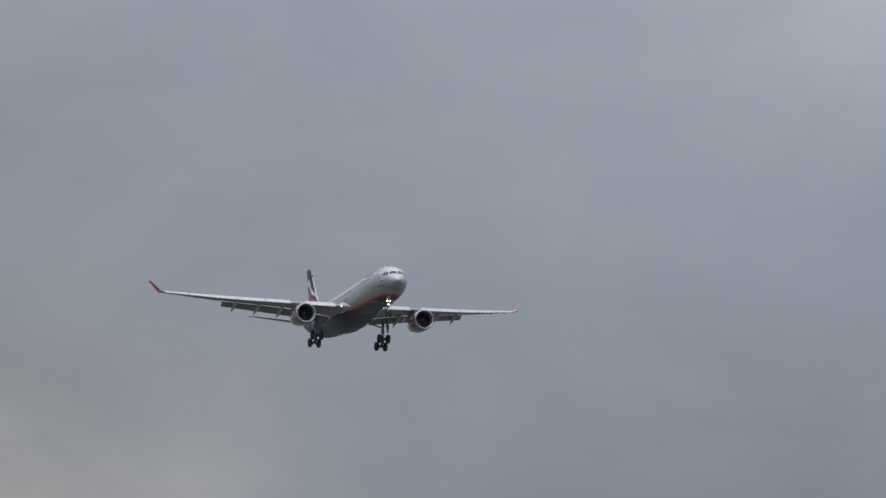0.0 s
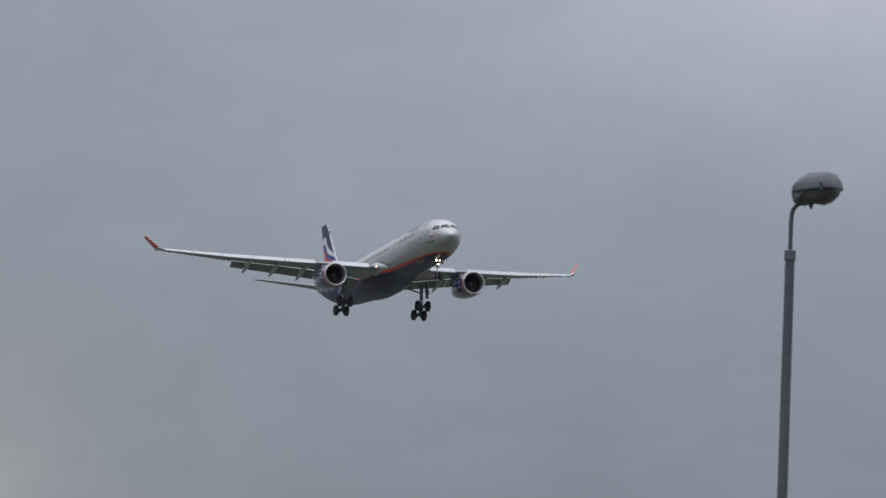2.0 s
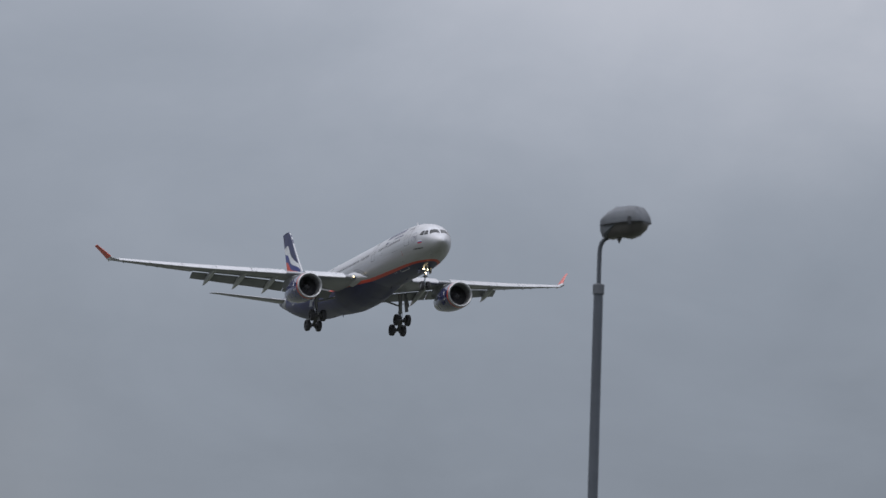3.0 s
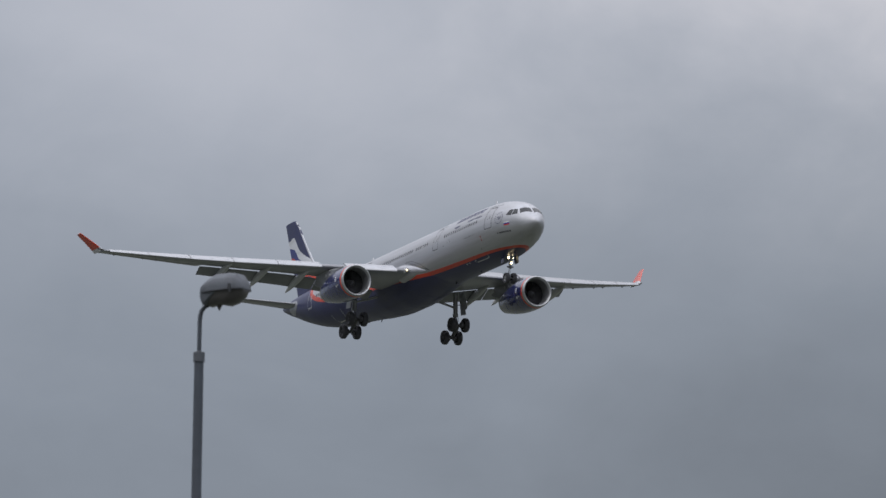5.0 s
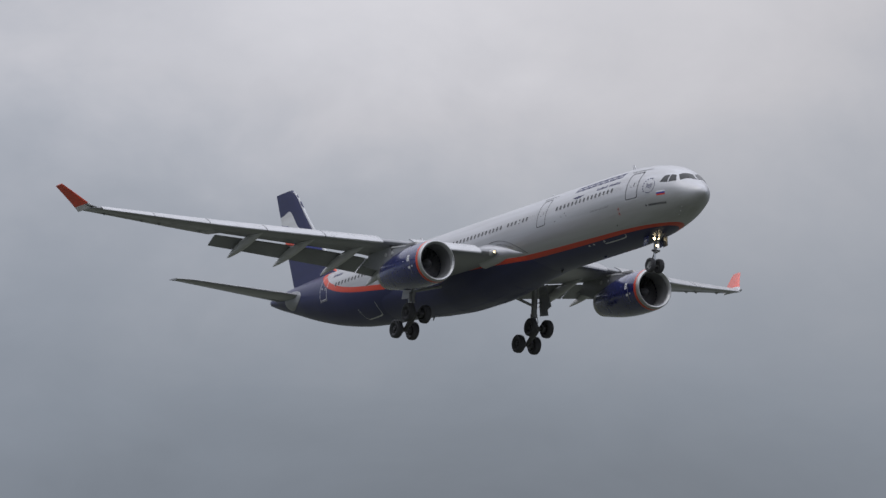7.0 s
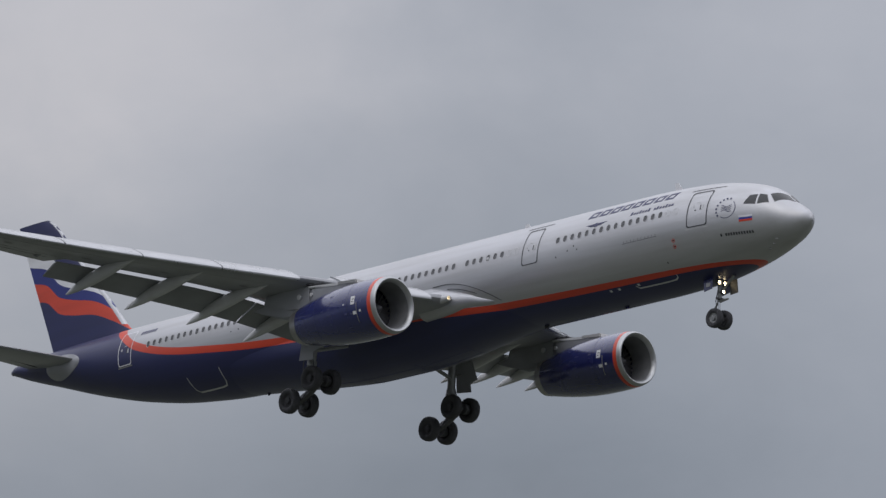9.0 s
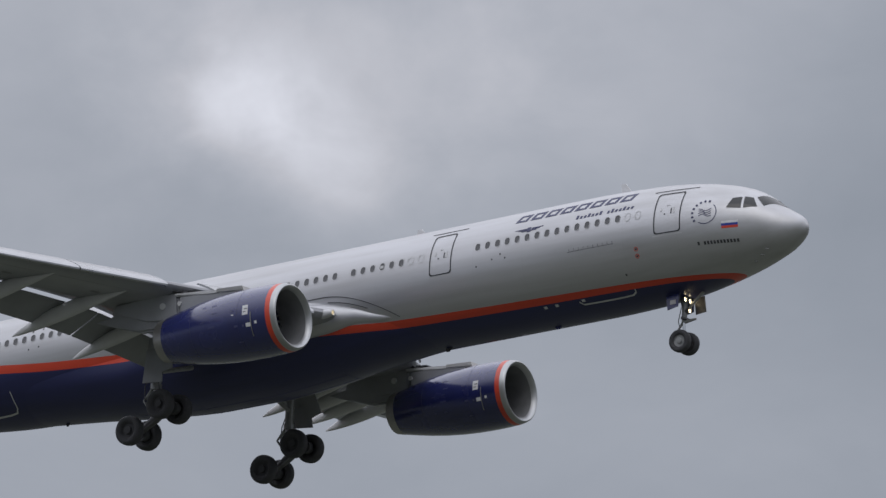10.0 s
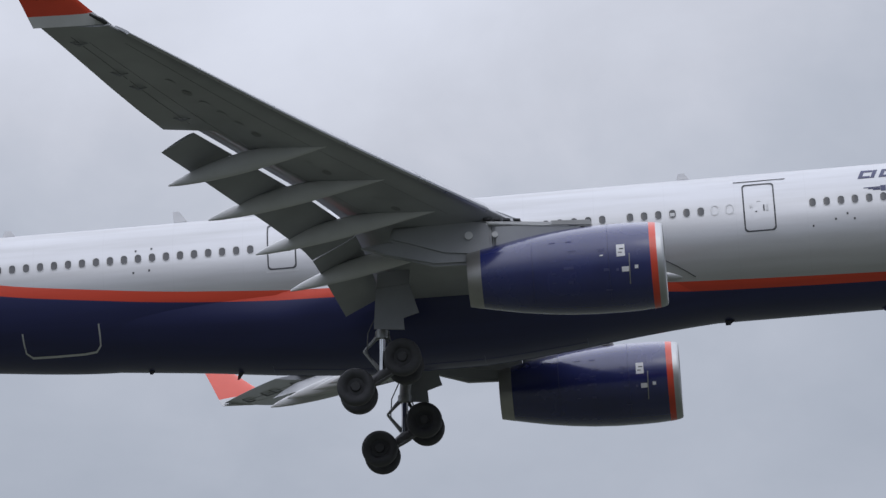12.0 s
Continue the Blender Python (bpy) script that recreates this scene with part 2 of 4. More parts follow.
# ---- mesh helpers ----
def part(name, bm, mat, parent=None, label="", smooth=True):
    """Links a bmesh as one mesh object under a thing or a part."""
    me = bpy.data.meshes.new(name)
    bmesh.ops.recalc_face_normals(bm, faces=bm.faces)
    bm.to_mesh(me)
    bm.free()
    for mm in (mat if isinstance(mat, (list, tuple)) else [mat]):
        me.materials.append(mm)
    for p in me.polygons:
        p.use_smooth = smooth
    if smooth:
        me.set_sharp_from_angle(angle=radians(38))
    ob = new(name, me)
    ob.parent = parent
    if label:
        ob["label"] = label
    return ob


def share(name, me, parent, m):
    """One more piece on the same mesh."""
    ob = new(name, me)
    ob.parent = parent
    ob.matrix_basis = m
    return ob


def loft(rings, cap=True, closed=True, bm=None):
    """Skin over rings of equally many points."""
    bm = bm or bmesh.new()
    vs = [[bm.verts.new(p) for p in r] for r in rings]
    n = len(rings[0])
    for a, b in zip(vs, vs[1:]):
        for i in range(n if closed else n - 1):
            j = (i + 1) % n
            bm.faces.new((a[i], a[j], b[j], b[i]))
    if cap and closed:
        bm.faces.new(vs[0])
        bm.faces.new(vs[-1])
    return bm


def tube(points, radii, n=12, bm=None, cap=True):
    """Round bar along a path."""
    pts = [Vector(p) for p in points]
    if isinstance(radii, (int, float)):
        radii = [radii] * len(pts)
    rings = []
    for i, p in enumerate(pts):
        d = (pts[min(i + 1, len(pts) - 1)] - pts[max(i - 1, 0)]).normalized()
        u = d.orthogonal().normalized() if i == 0 else (u - d * u.dot(d)).normalized()
        v = d.cross(u)
        rings.append([p + radii[i] * (math.cos(2 * math.pi * k / n) * u + math.sin(2 * math.pi * k / n) * v) for k in range(n)])
    return loft(rings, cap, True, bm)


def lathe(profile, centre, axis="x", n=40, bm=None, cap=False):
    """Revolve (along, radius) about an axis through centre."""
    rings = []
    for a, r in profile:
        ring = []
        for k in range(n):
            t = 2 * math.pi * k / n
            c, s = r * math.cos(t), r * math.sin(t)
            ring.append({"x": (centre[0] + a, centre[1] + c, centre[2] + s), "y": (centre[0] + c, centre[1] + a, centre[2] + s), "z": (centre[0] + c, centre[1] + s, centre[2] + a)}[axis])
        rings.append(ring)
    return loft(rings, cap, True, bm)


def slab(outline, thickness, at, bevel=0.0, bm=None):
    """Plate from an outline in x and z, its thickness along y about at; at may be a function of x and z."""
    bm = bm or bmesh.new()
    f = at if callable(at) else (lambda x, z: at)
    a = [bm.verts.new((x, f(x, z) - thickness / 2, z)) for x, z in outline]
    b = [bm.verts.new((x, f(x, z) + thickness / 2, z)) for x, z in outline]
    faces = [bm.faces.new(a), bm.faces.new(b)]
    for i in range(len(a)):
        j = (i + 1) % len(a)
        faces.append(bm.faces.new((a[i], a[j], b[j], b[i])))
    if bevel:
        edges = list({e for fc in faces[:2] for e in fc.edges})
        bmesh.ops.bevel(bm, geom=edges, offset=bevel, segments=2, affect="EDGES")
    return bm


def ease(xs, ys):
    """Smooth curve through points that never overshoots."""
    xs, ys = np.array(xs, float), np.array(ys, float)
    h, d = np.diff(xs), np.diff(ys) / np.diff(xs)
    m = np.zeros(len(xs))
    m[0], m[-1] = d[0], d[-1]
    for i in range(1, len(xs) - 1):
        if d[i - 1] * d[i] > 0:
            w1, w2 = 2 * h[i] + h[i - 1], h[i] + 2 * h[i - 1]
            m[i] = (w1 + w2) / (w1 / d[i - 1] + w2 / d[i])

    def f(x):
        i = int(np.clip(np.searchsorted(xs, x) - 1, 0, len(xs) - 2))
        t = min(max((x - xs[i]) / h[i], 0), 1)
        return float((2 * t**3 - 3 * t**2 + 1) * ys[i] + (t**3 - 2 * t**2 + t) * h[i] * m[i] + (-2 * t**3 + 3 * t**2) * ys[i + 1] + (t**3 - t**2) * h[i] * m[i + 1])

    return f


# ---- ground ----
def build_ground():
    bm = bmesh.new()
    rings = []
    for r in (30, 120, 500, 1600, 4600):
        rings.append([(r * math.cos(2 * math.pi * k / 64), r * math.sin(2 * math.pi * k / 64), 0) for k in range(64)])
    loft(rings, False, True, bm)
    bm.verts.ensure_lookup_table()
    bm.faces.new(bm.verts[:64])
    g = part("ground", bm, M_GRASS, None, "", False)
    tagged(g, "flat dull green airfield grass reaching to the horizon", "ground", kind="structure")


build_ground()

# ---- airliner: local x forward from the nose (aft is negative), y left, z up from the hull's axis ----
airliner = tagged(new("airliner"), "silver and navy twin-engine airliner, red stripe, gear and flaps lowered", "airplane")
# hull stations: metres aft of the nose, crown, keel, half width
STATIONS = [
    (0.0, -0.42, -0.55, 0.05), (0.15, -0.08, -0.80, 0.34), (0.35, 0.11, -0.98, 0.57), (0.7, 0.36, -1.22, 0.84), (1.1, 0.64, -1.43, 1.08), (1.5, 1.00, -1.58, 1.30), (1.85, 1.29, -1.70, 1.47),
    (2.6, 1.70, -1.92, 1.80), (3.4, 1.98, -2.11, 2.09), (4.4, 2.22, -2.31, 2.36), (6.4, 2.52, -2.62, 2.64), (8.5, 2.64, -2.77, 2.76), (10.5, 2.69, -2.82, 2.79),
    (42.0, 2.68, -2.82, 2.79), (47.0, 2.69, -2.46, 2.70), (51.0, 2.68, -1.82, 2.43), (55.0, 2.64, -0.85, 1.98), (59.0, 2.53, 0.36, 1.32), (61.5, 2.40, 1.12, 0.84), (63.0, 2.22, 1.65, 0.44), (63.4, 2.08, 1.80, 0.20),
]
CROWN = ease([s[0] for s in STATIONS], [s[1] for s in STATIONS])
KEEL = ease([s[0] for s in STATIONS], [s[2] for s in STATIONS])
HALF = ease([s[0] for s in STATIONS], [s[3] for s in STATIONS])
# upper edge of the red cheat line
CHEAT = ease([0, 2.3, 5.0, 8.4, 13.4, 18.8, 22.6, 28, 34.4, 36.8, 40, 43.15, 46.4, 49.9, 51.3, 52.6, 55, 64], [-1.95, -2.09, -2.07, -2.03, -1.93, -1.79, -1.65, -1.35, -0.96, -0.81, -0.58, -0.24, 0.22, 1.22, 2.05, 2.95, 5, 9])
CHEAT_W = ease([0, 1.0, 4, 13, 30, 46, 50, 64], [0.02, 0.05, 0.14, 0.27, 0.36, 0.42, 0.5, 0.6])


def hull_ring(s, n=80):
    t, b, w = CROWN(s), KEEL(s), HALF(s)
    c, h = (t + b) / 2, (t - b) / 2
    return [(-s, w * math.sin(2 * math.pi * k / n), c + h * math.cos(2 * math.pi * k / n)) for k in range(n)]


def on_hull(x, z, side, off=0.012):
    """The place on the hull's skin at that length and height, and a little proud of it."""
    t, b, w = CROWN(-x), KEEL(-x), HALF(-x)
    c, h = (t + b) / 2, (t - b) / 2
    q = max(-0.999, min(0.999, (z - c) / h))
    y = w * math.sqrt(1 - q * q)
    nrm = Vector((0, y / w**2, (z - c) / h**2)).normalized()
    return Vector((x, side * (y + nrm.y * off), z + nrm.z * off))


def at_angle(x, deg, side, off=0.012):
    """The place on the hull at that length and angle from the crown."""
    t, b, w = CROWN(-x), KEEL(-x), HALF(-x)
    c, h = (t + b) / 2, (t - b) / 2
    s, k = math.sin(radians(deg)), math.cos(radians(deg))
    return Vector((x, side * (w + off) * s, c + (h + off) * k))


def set_values(ob, name, f):
    """A number for each corner point of the mesh: which paint lies there."""
    a = ob.data.attributes.new(name, "FLOAT", "POINT")
    a.data.foreach_set("value", [f(v.co) for v in ob.data.vertices])


def band_value(p):
    s = max(0.0, -p.x)
    return (p.z - CHEAT(s)) / CHEAT_W(s)


def hull_sheet(name, mat, parent, f, nu, nv, label="", thick=0.012):
    """Thin plate that hugs the hull: f(u, v, off), u and v from 0 to 1."""
    bm = bmesh.new()
    rows = [[[bm.verts.new(f(i / nu, j / nv, o)) for j in range(nv + 1)] for i in range(nu + 1)] for o in (thick, -0.01)]
    for r in rows:
        for i in range(nu):
            for j in range(nv):
                bm.faces.new((r[i][j], r[i + 1][j], r[i + 1][j + 1], r[i][j + 1]))
    a, b = rows
    rim = [(i, 0) for i in range(nu)] + [(nu, j) for j in range(nv)] + [(i, nv) for i in range(nu, 0, -1)] + [(0, j) for j in range(nv, 0, -1)]
    for (i, j), (k, l) in zip(rim, rim[1:] + rim[:1]):
        bm.faces.new((a[i][j], a[k][l], b[k][l], b[i][j]))
    return part(name, bm, mat, parent, label)


def rounded(x0, x1, z0, z1, r, n=5, sub=8):
    """Outline of a rectangle with round corners; the long sides are divided so that they can bend."""
    out = []
    for cx, cz, a in ((x1 - r, z1 - r, 0), (x0 + r, z1 - r, 90), (x0 + r, z0 + r, 180), (x1 - r, z0 + r, 270)):
        for k in range(n + 1):
            t = radians(a + 90 * k / n)
            out.append((cx + r * math.cos(t), cz + r * math.sin(t)))
    dense = []
    for p, q in zip(out, out[1:] + out[:1]):
        m = sub if math.dist(p, q) > 3 * r * math.pi / 2 / n else 1
        dense += [(p[0] + (q[0] - p[0]) * k / m, p[1] + (q[1] - p[1]) * k / m) for k in range(m)]
    return dense


def hull_frame(name, mat, parent, outline, width, side, label="", proud=0.012):
    """A line of some width round an outline on the hull."""
    cx = sum(p[0] for p in outline) / len(outline)
    cz = sum(p[1] for p in outline) / len(outline)
    bm = bmesh.new()
    o, i2 = [], []
    for x, z in outline:
        d = Vector((cx - x, cz - z))
        sx = 1 if d.x > 0 else -1
        sz = 1 if d.y > 0 else -1
        o.append(bm.verts.new(on_hull(x, z, side, proud)))
        i2.append(bm.verts.new(on_hull(x + sx * width, z + sz * width, side, proud)))
    n = len(o)
    for k in range(n):
        bm.faces.new((o[k], o[(k + 1) % n], i2[(k + 1) % n], i2[k]))
    return part(name, bm, mat, parent, label)


def strip(name, mat, parent, pts, width, side, label=""):
    """A painted or raised line on the hull along points of x and z."""
    bm = bmesh.new()
    a, b = [], []
    for k, (x, z) in enumerate(pts):
        p, q = pts[max(k - 1, 0)], pts[min(k + 1, len(pts) - 1)]
        d = Vector((q[0] - p[0], q[1] - p[1])).normalized() * width / 2
        a.append(bm.verts.new(on_hull(x - d.y, z + d.x, side)))
        b.append(bm.verts.new(on_hull(x + d.y, z - d.x, side)))
    for k in range(len(a) - 1):
        bm.faces.new((a[k], a[k + 1], b[k + 1], b[k]))
    return part(name, bm, mat, parent, label)


def build_fuselage():
    ss = sorted(set([0.0, 0.03, 0.07, 0.12, 0.2, 0.3, 0.42, 0.56, 0.7, 0.9, 1.1, 1.4, 1.7, 2.1, 2.6, 3.1, 3.6, 4.2] + [4.8 + 0.45 * k for k in range(131)] + [63.4]))
    ss = [s for s in ss if s <= 63.4]
    ob = part("fuselage", loft([hull_ring(s) for s in ss]), M_HULL, airliner, "silver hull over navy belly, divided by an orange-red line")
    set_values(ob, "band", band_value)
    set_values(ob, "flag", lambda p: -5.0)
    tip = lathe([(0.02, 0.17), (-0.12, 0.16), (-0.2, 0.11)], (-63.32, 0, 1.94), "x", 20)
    part("exhaust_pipe", tip, M_NOZZLE, ob)
    return ob


fuselage = build_fuselage()


def build_belly():
    """Wing and body fairing: a swelling under and beside the wing roots."""
    low = ease([18.6, 20.0, 21.1, 23.2, 25.4, 29.0, 32.0, 36.0, 39.0, 43.0], [-0.06, 0.03, 0.12, 0.34, 0.62, 0.88, 0.88, 0.62, 0.30, -0.06])
    out = ease([18.6, 20.0, 22.0, 25.0, 29.0, 34.0, 37.0, 39.5, 43.0], [-0.06, -0.02, 0.18, 0.42, 0.50, 0.42, 0.26, 0.10, -0.06])
    rings = []
    for k in range(60):
        x = 18.6 + 24.4 * k / 59
        t, b, w = CROWN(x), KEEL(x), HALF(x)
        c, h = (t + b) / 2, (t - b) / 2
        ring = []
        for j in range(72):
            a = 2 * math.pi * j / 72
            deg = abs((math.degrees(a) + 180) % 360 - 180)
            start = 86 + 18 * min(max((x - 32) / 4, 0), 1) + 44 * min(max((25.5 - x) / 6.0, 0), 1) ** 1.4
            u = min(max((deg - start) / 24, 0), 1)
            v = min(max((deg - 105) / 60, 0), 1)
            u, v = u * u * (3 - 2 * u), v * v * (3 - 2 * v)
            d = -0.08 + u * (0.08 + (1 - v) * out(x) + v * low(x))
            ring.append((-x, (w + d) * math.sin(a), c + (h + d) * math.cos(a)))
        rings.append(ring)
    ob = part("belly_fairing", loft(rings), M_HULL, airliner)
    set_values(ob, "band", band_value)
    set_values(ob, "flag", lambda p: -5.0)
    return ob


belly = build_belly()


def belly_joint(pts):
    """A raised joint between bay doors on the fairing: points of length and angle from the crown."""
    low = ease([18.6, 20.0, 21.1, 23.2, 25.4, 29.0, 32.0, 36.0, 39.0, 43.0], [-0.06, 0.03, 0.12, 0.34, 0.62, 0.88, 0.88, 0.62, 0.30, -0.06])
    path = []
    for x, deg, side in pts:
        c, h, w = (CROWN(x) + KEEL(x)) / 2, (CROWN(x) - KEEL(x)) / 2, HALF(x)
        d = low(x)
        path.append((-x, side * (w + d) * math.sin(radians(deg)), c + (h + d) * math.cos(radians(deg))))
    part("bay_joint", tube(path, 0.014, 6), M_STENCIL, belly)


for sd in (-1, 1):
    belly_joint([(24.5 + 0.7 * k, 172, sd) for k in range(18)])
    for x in (24.5, 28.4, 32.6, 36.4):
        belly_joint([(x, 166 + 3 * k, sd) for k in range(5)])


# ---- wings ----
def foil(le, chord, tc, twist=0.0, cut=1.0, n=14, y=0.0, camber=0.015):
    """Aerofoil ring: from the upper trailing edge round the nose to the lower one; cut off at a part of the chord."""
    up, lo = [], []
    for k in range(n + 1):
        c = cut * (1 - math.cos(math.pi * k / n)) / 2
        t = 5 * tc * (0.2969 * math.sqrt(c) - 0.126 * c - 0.3516 * c**2 + 0.2843 * c**3 - 0.1016 * c**4) + 0.0012
        m = camber * 4 * c * (1 - c)
        up.append((c, m + t))
        lo.append((c, m - t))
    pts = up[::-1] + lo[1:]
    a = radians(twist)
    out = []
    for c, z in pts:
        dx, dz = -c * chord, z * chord
        out.append((le[0] + dx * math.cos(a) + dz * math.sin(a), y, le[1] + dx * math.sin(a) + dz * math.cos(a)))
    return out


LE_X = ease([2.0, 2.8, 9.4, 19.35, 28.6], [-22.6, -23.15, -27.15, -33.15, -38.75])
TE_X = ease([2.0, 9.4, 12.2, 19.35, 28.6], [-33.3, -33.6, -34.8, -38.1, -41.15])
LE_Z = ease([2.0, 5.0, 9.4, 19.35, 28.6], [-1.25, -0.93, -0.44, 0.71, 2.08])
TWIST = ease([2.0, 9.4, 19.35, 28.6], [3.0, 0.6, -3.0, -5.0])
THICK = ease([2.0, 5.0, 9.4, 19.35, 28.6], [0.10, 0.108, 0.115, 0.11, 0.10])
CUT_X = ease([2.9, 9.0, 12.2, 15.0, 19.35], [-31.9, -32.35, -33.5, -34.85, -37.0])
FLAP_C = ease([2.9, 9.0, 12.2, 19.35], [1.5, 1.8, 1.72, 1.32])
FLAP_END = 19.35


def wing_foil(y, s, cut=1.0, shift=0.0):
    ch = LE_X(y) - TE_X(y)
    return foil((LE_X(y), LE_Z(y)), ch, THICK(y), TWIST(y), cut, 16, s * y)


def under(y, x, k=-1):
    """Height of the wing's lower skin, or of the upper one."""
    ch = LE_X(y) - TE_X(y)
    c = min(max((LE_X(y) - x) / ch, 0.0), 1.0)
    t = 5 * THICK(y) * (0.2969 * math.sqrt(c) - 0.126 * c - 0.3516 * c**2 + 0.2843 * c**3 - 0.1016 * c**4)
    return LE_Z(y) + ch * (0.06 * c * (1 - c) + k * t) - ch * c * math.sin(radians(TWIST(y)))


def build_wing(s):
    side = "starboard" if s < 0 else "port"
    rings = []
    ys = [1.6 + 0.35 * k for k in range(int((FLAP_END - 1.6) / 0.35))] + [FLAP_END - 0.01]
    for y in ys:
        rings.append(wing_foil(max(y, 2.0), s, (LE_X(max(y, 2.0)) - CUT_X(max(y, 2.9)) + 0.2) / (LE_X(max(y, 2.0)) - TE_X(max(y, 2.0)))))
        # the lower skin rises to a thin shroud over the flap
        r, n = rings[-1], len(rings[-1])
        half = n // 2
        x1, x0 = r[0][0], r[0][0] + 0.9
        fixed = []
        for q, pt in enumerate(r):
            z = pt[2]
            if q > half and pt[0] < x0:
                u = (x0 - pt[0]) / 0.9
                z = z + (r[n - 1 - q][2] - 0.05 - z) * min(1, u * 1.3)
            fixed.append((pt[0], s * y, z))
        rings[-1] = fixed
    for y in [FLAP_END, 21, 23, 25, 27, 28.6]:
        rings.append(wing_foil(y, s))
    wing = part("wing", loft(rings), M_GREY, airliner, "swept grey wing with dark stained underside")
    # aileron gap lines and small access covers on the lower skin
    for a, b in ((20.0, 23.8), (24.0, 27.6)):
        pts = [(LE_X(y) - 0.74 * (LE_X(y) - TE_X(y)), s * y, under(y, LE_X(y) - 0.74 * (LE_X(y) - TE_X(y))) - 0.004) for y in (a, (a + b) / 2, b)]
        part("aileron_hinge", tube(pts, 0.014, 6), M_DUCT, wing)
        for y in (a + 0.5, b - 0.5):
            x = LE_X(y) - 0.74 * (LE_X(y) - TE_X(y))
            part("hinge_bracket", tube([(x + 0.3, s * y, under(y, x + 0.3)), (x, s * y, under(y, x) - 0.1), (x - 0.3, s * y, under(y, x - 0.3))], [0.02, 0.045, 0.02], 8), M_GREY, wing)
    # spar joints and oval tank covers on the lower skin
    for c in (0.17, 0.60):
        pts = []
        for k in range(16):
            y = 10.6 + 16.6 * k / 15
            x = LE_X(y) - c * (LE_X(y) - TE_X(y))
            pts.append((x, s * y, under(y, x) - 0.002))
        part("skin_joint", tube(pts, 0.010, 5), M_DUCT, wing)
    for k in range(14):
        y = 11.5 + 0.95 * k
        x = LE_X(y) - 0.38 * (LE_X(y) - TE_X(y))
        bm = bmesh.new()
        top = [bm.verts.new((x + 0.15 * math.cos(t) - 0.3 * 0.25 * math.sin(t), s * (y + 0.25 * math.sin(t)), under(y + 0.25 * math.sin(t), x + 0.15 * math.cos(t)) - 0.012)) for t in [2 * math.pi * j / 14 for j in range(14)]]
        bm.faces.new(top)
        part("tank_cover", bm, M_DUCT if k % 4 == 0 else M_GREY, wing)
    # slats: drooped and slid forward from the nose of the wing
    for a, b in ((4.2, 8.3), (10.4, 14.0), (14.05, 17.7), (17.75, 21.3), (21.35, 24.8), (24.85, 28.1)):
        rr = []
        for k in range(7):
            y = a + (b - a) * k / 6
            ch = LE_X(y) - TE_X(y)
            cut = min(0.17, 1.05 / ch)
            r = foil((LE_X(y) + 0.34, LE_Z(y) - 0.13), ch, THICK(y) * 0.98, TWIST(y) - 17, cut, 8, s * y)
            half = len(r) // 2
            r = r[: half + 3]
            inner = [(p[0] - 0.10, p[1], p[2] - 0.045) for p in r[1:-1]][::-1]
            rr.append(r + inner)
        part("slat", loft(rr), M_SLAT, wing, "extended pale metal leading-edge slat")
    # flaps: behind a slot, turned down
    for a, b in ((3.35, 9.0), (9.08, FLAP_END - 0.03)):
        rr = []
        for k in range(13):
            y = a + (b - a) * k / 12
            z = under(y, CUT_X(y), 1) - 0.34
            rr.append(foil((CUT_X(y) - 0.05, z), FLAP_C(y), 0.12, 27.0, 1.0, 10, s * y, 0.03))
        part("flap", loft(rr), M_GREY, wing, "lowered grey trailing-edge flap")
    # fairings of the flap tracks
    for y, tx, tz, ln in ((17.65, -38.2, -0.62, 6.0), (14.3, -37.2, -1.08, 6.5), (10.95, -35.9, -1.6, 6.7), (7.6, -35.0, -2.2, 6.6)):
        rr = []
        zs = under(y, tx + ln)
        for k in range(19):
            u = k / 18
            x = tx + ln * (1 - u)
            xm = tx + ln * 0.5
            zm = under(y, xm) - 0.42
            c = (1 - u) ** 2 * (zs + 0.05) + 2 * u * (1 - u) * (zm + 0.15) + u**2 * (tz + 0.02)
            g = math.sin(math.pi * min(1, u**1.15)) ** 0.8 if 0 < u < 1 else 0.0
            w, h = 0.02 + 0.23 * g, 0.03 + 0.35 * g
            rr.append([(x, s * y + w * math.copysign(abs(math.sin(t)) ** 0.8, math.sin(t)), c + h * math.cos(t)) for t in [2 * math.pi * j / 18 for j in range(18)]])
        part("flap_track_fairing", loft(rr), M_PALE, wing, "pale grey pointed flap track fairing")
    # winglet
    rr = []
    for k in range(9):
        u = k / 8
        y = 28.6 + 1.5 * (u**1.15)
        z = 2.15 + 1.95 * u**1.05
        le = -38.8 - 2.25 * u
        te = -41.25 - 0.75 * u - 0.1 * u * u
        rr.append([(p[0], s * (y + (p[2] - z) * -0.5), z + (p[2] - z) * 0.8) for p in foil((le, z), le - te, 0.085, 0, 1.0, 10)])
    part("winglet_root", loft([rr[0]] + [[tuple(a + (b - a) * 0.5 for a, b in zip(p, q)) for p, q in zip(rr[1], rr[2])]]), M_PALE, wing, "grey foot of the winglet")
    rr = [[tuple(a + (b - a) * 0.5 for a, b in zip(p, q)) for p, q in zip(rr[1], rr[2])]] + rr[2:]
    part("winglet", loft(rr), M_RED, wing, "orange-red upswept winglet")
    part("navigation_light", tube([(-38.65, s * 28.3, 2.06), (-38.95, s * 28.75, 2.2), (-39.3, s * 29.0, 2.35)], [0.05, 0.09, 0.05], 8), M_GLASS, wing)
    # landing light in the wing root: a lens sunk in a tapered nacelle
    lx, lz = LE_X(3.35) + 0.08, LE_Z(3.35)
    part("landing_light", lathe([(0.03, 0.001), (0.025, 0.07), (0.0, 0.105)], (lx, s * 3.35, lz), "x", 18), M_DIMLAMP, wing, "lit wing-root landing light")
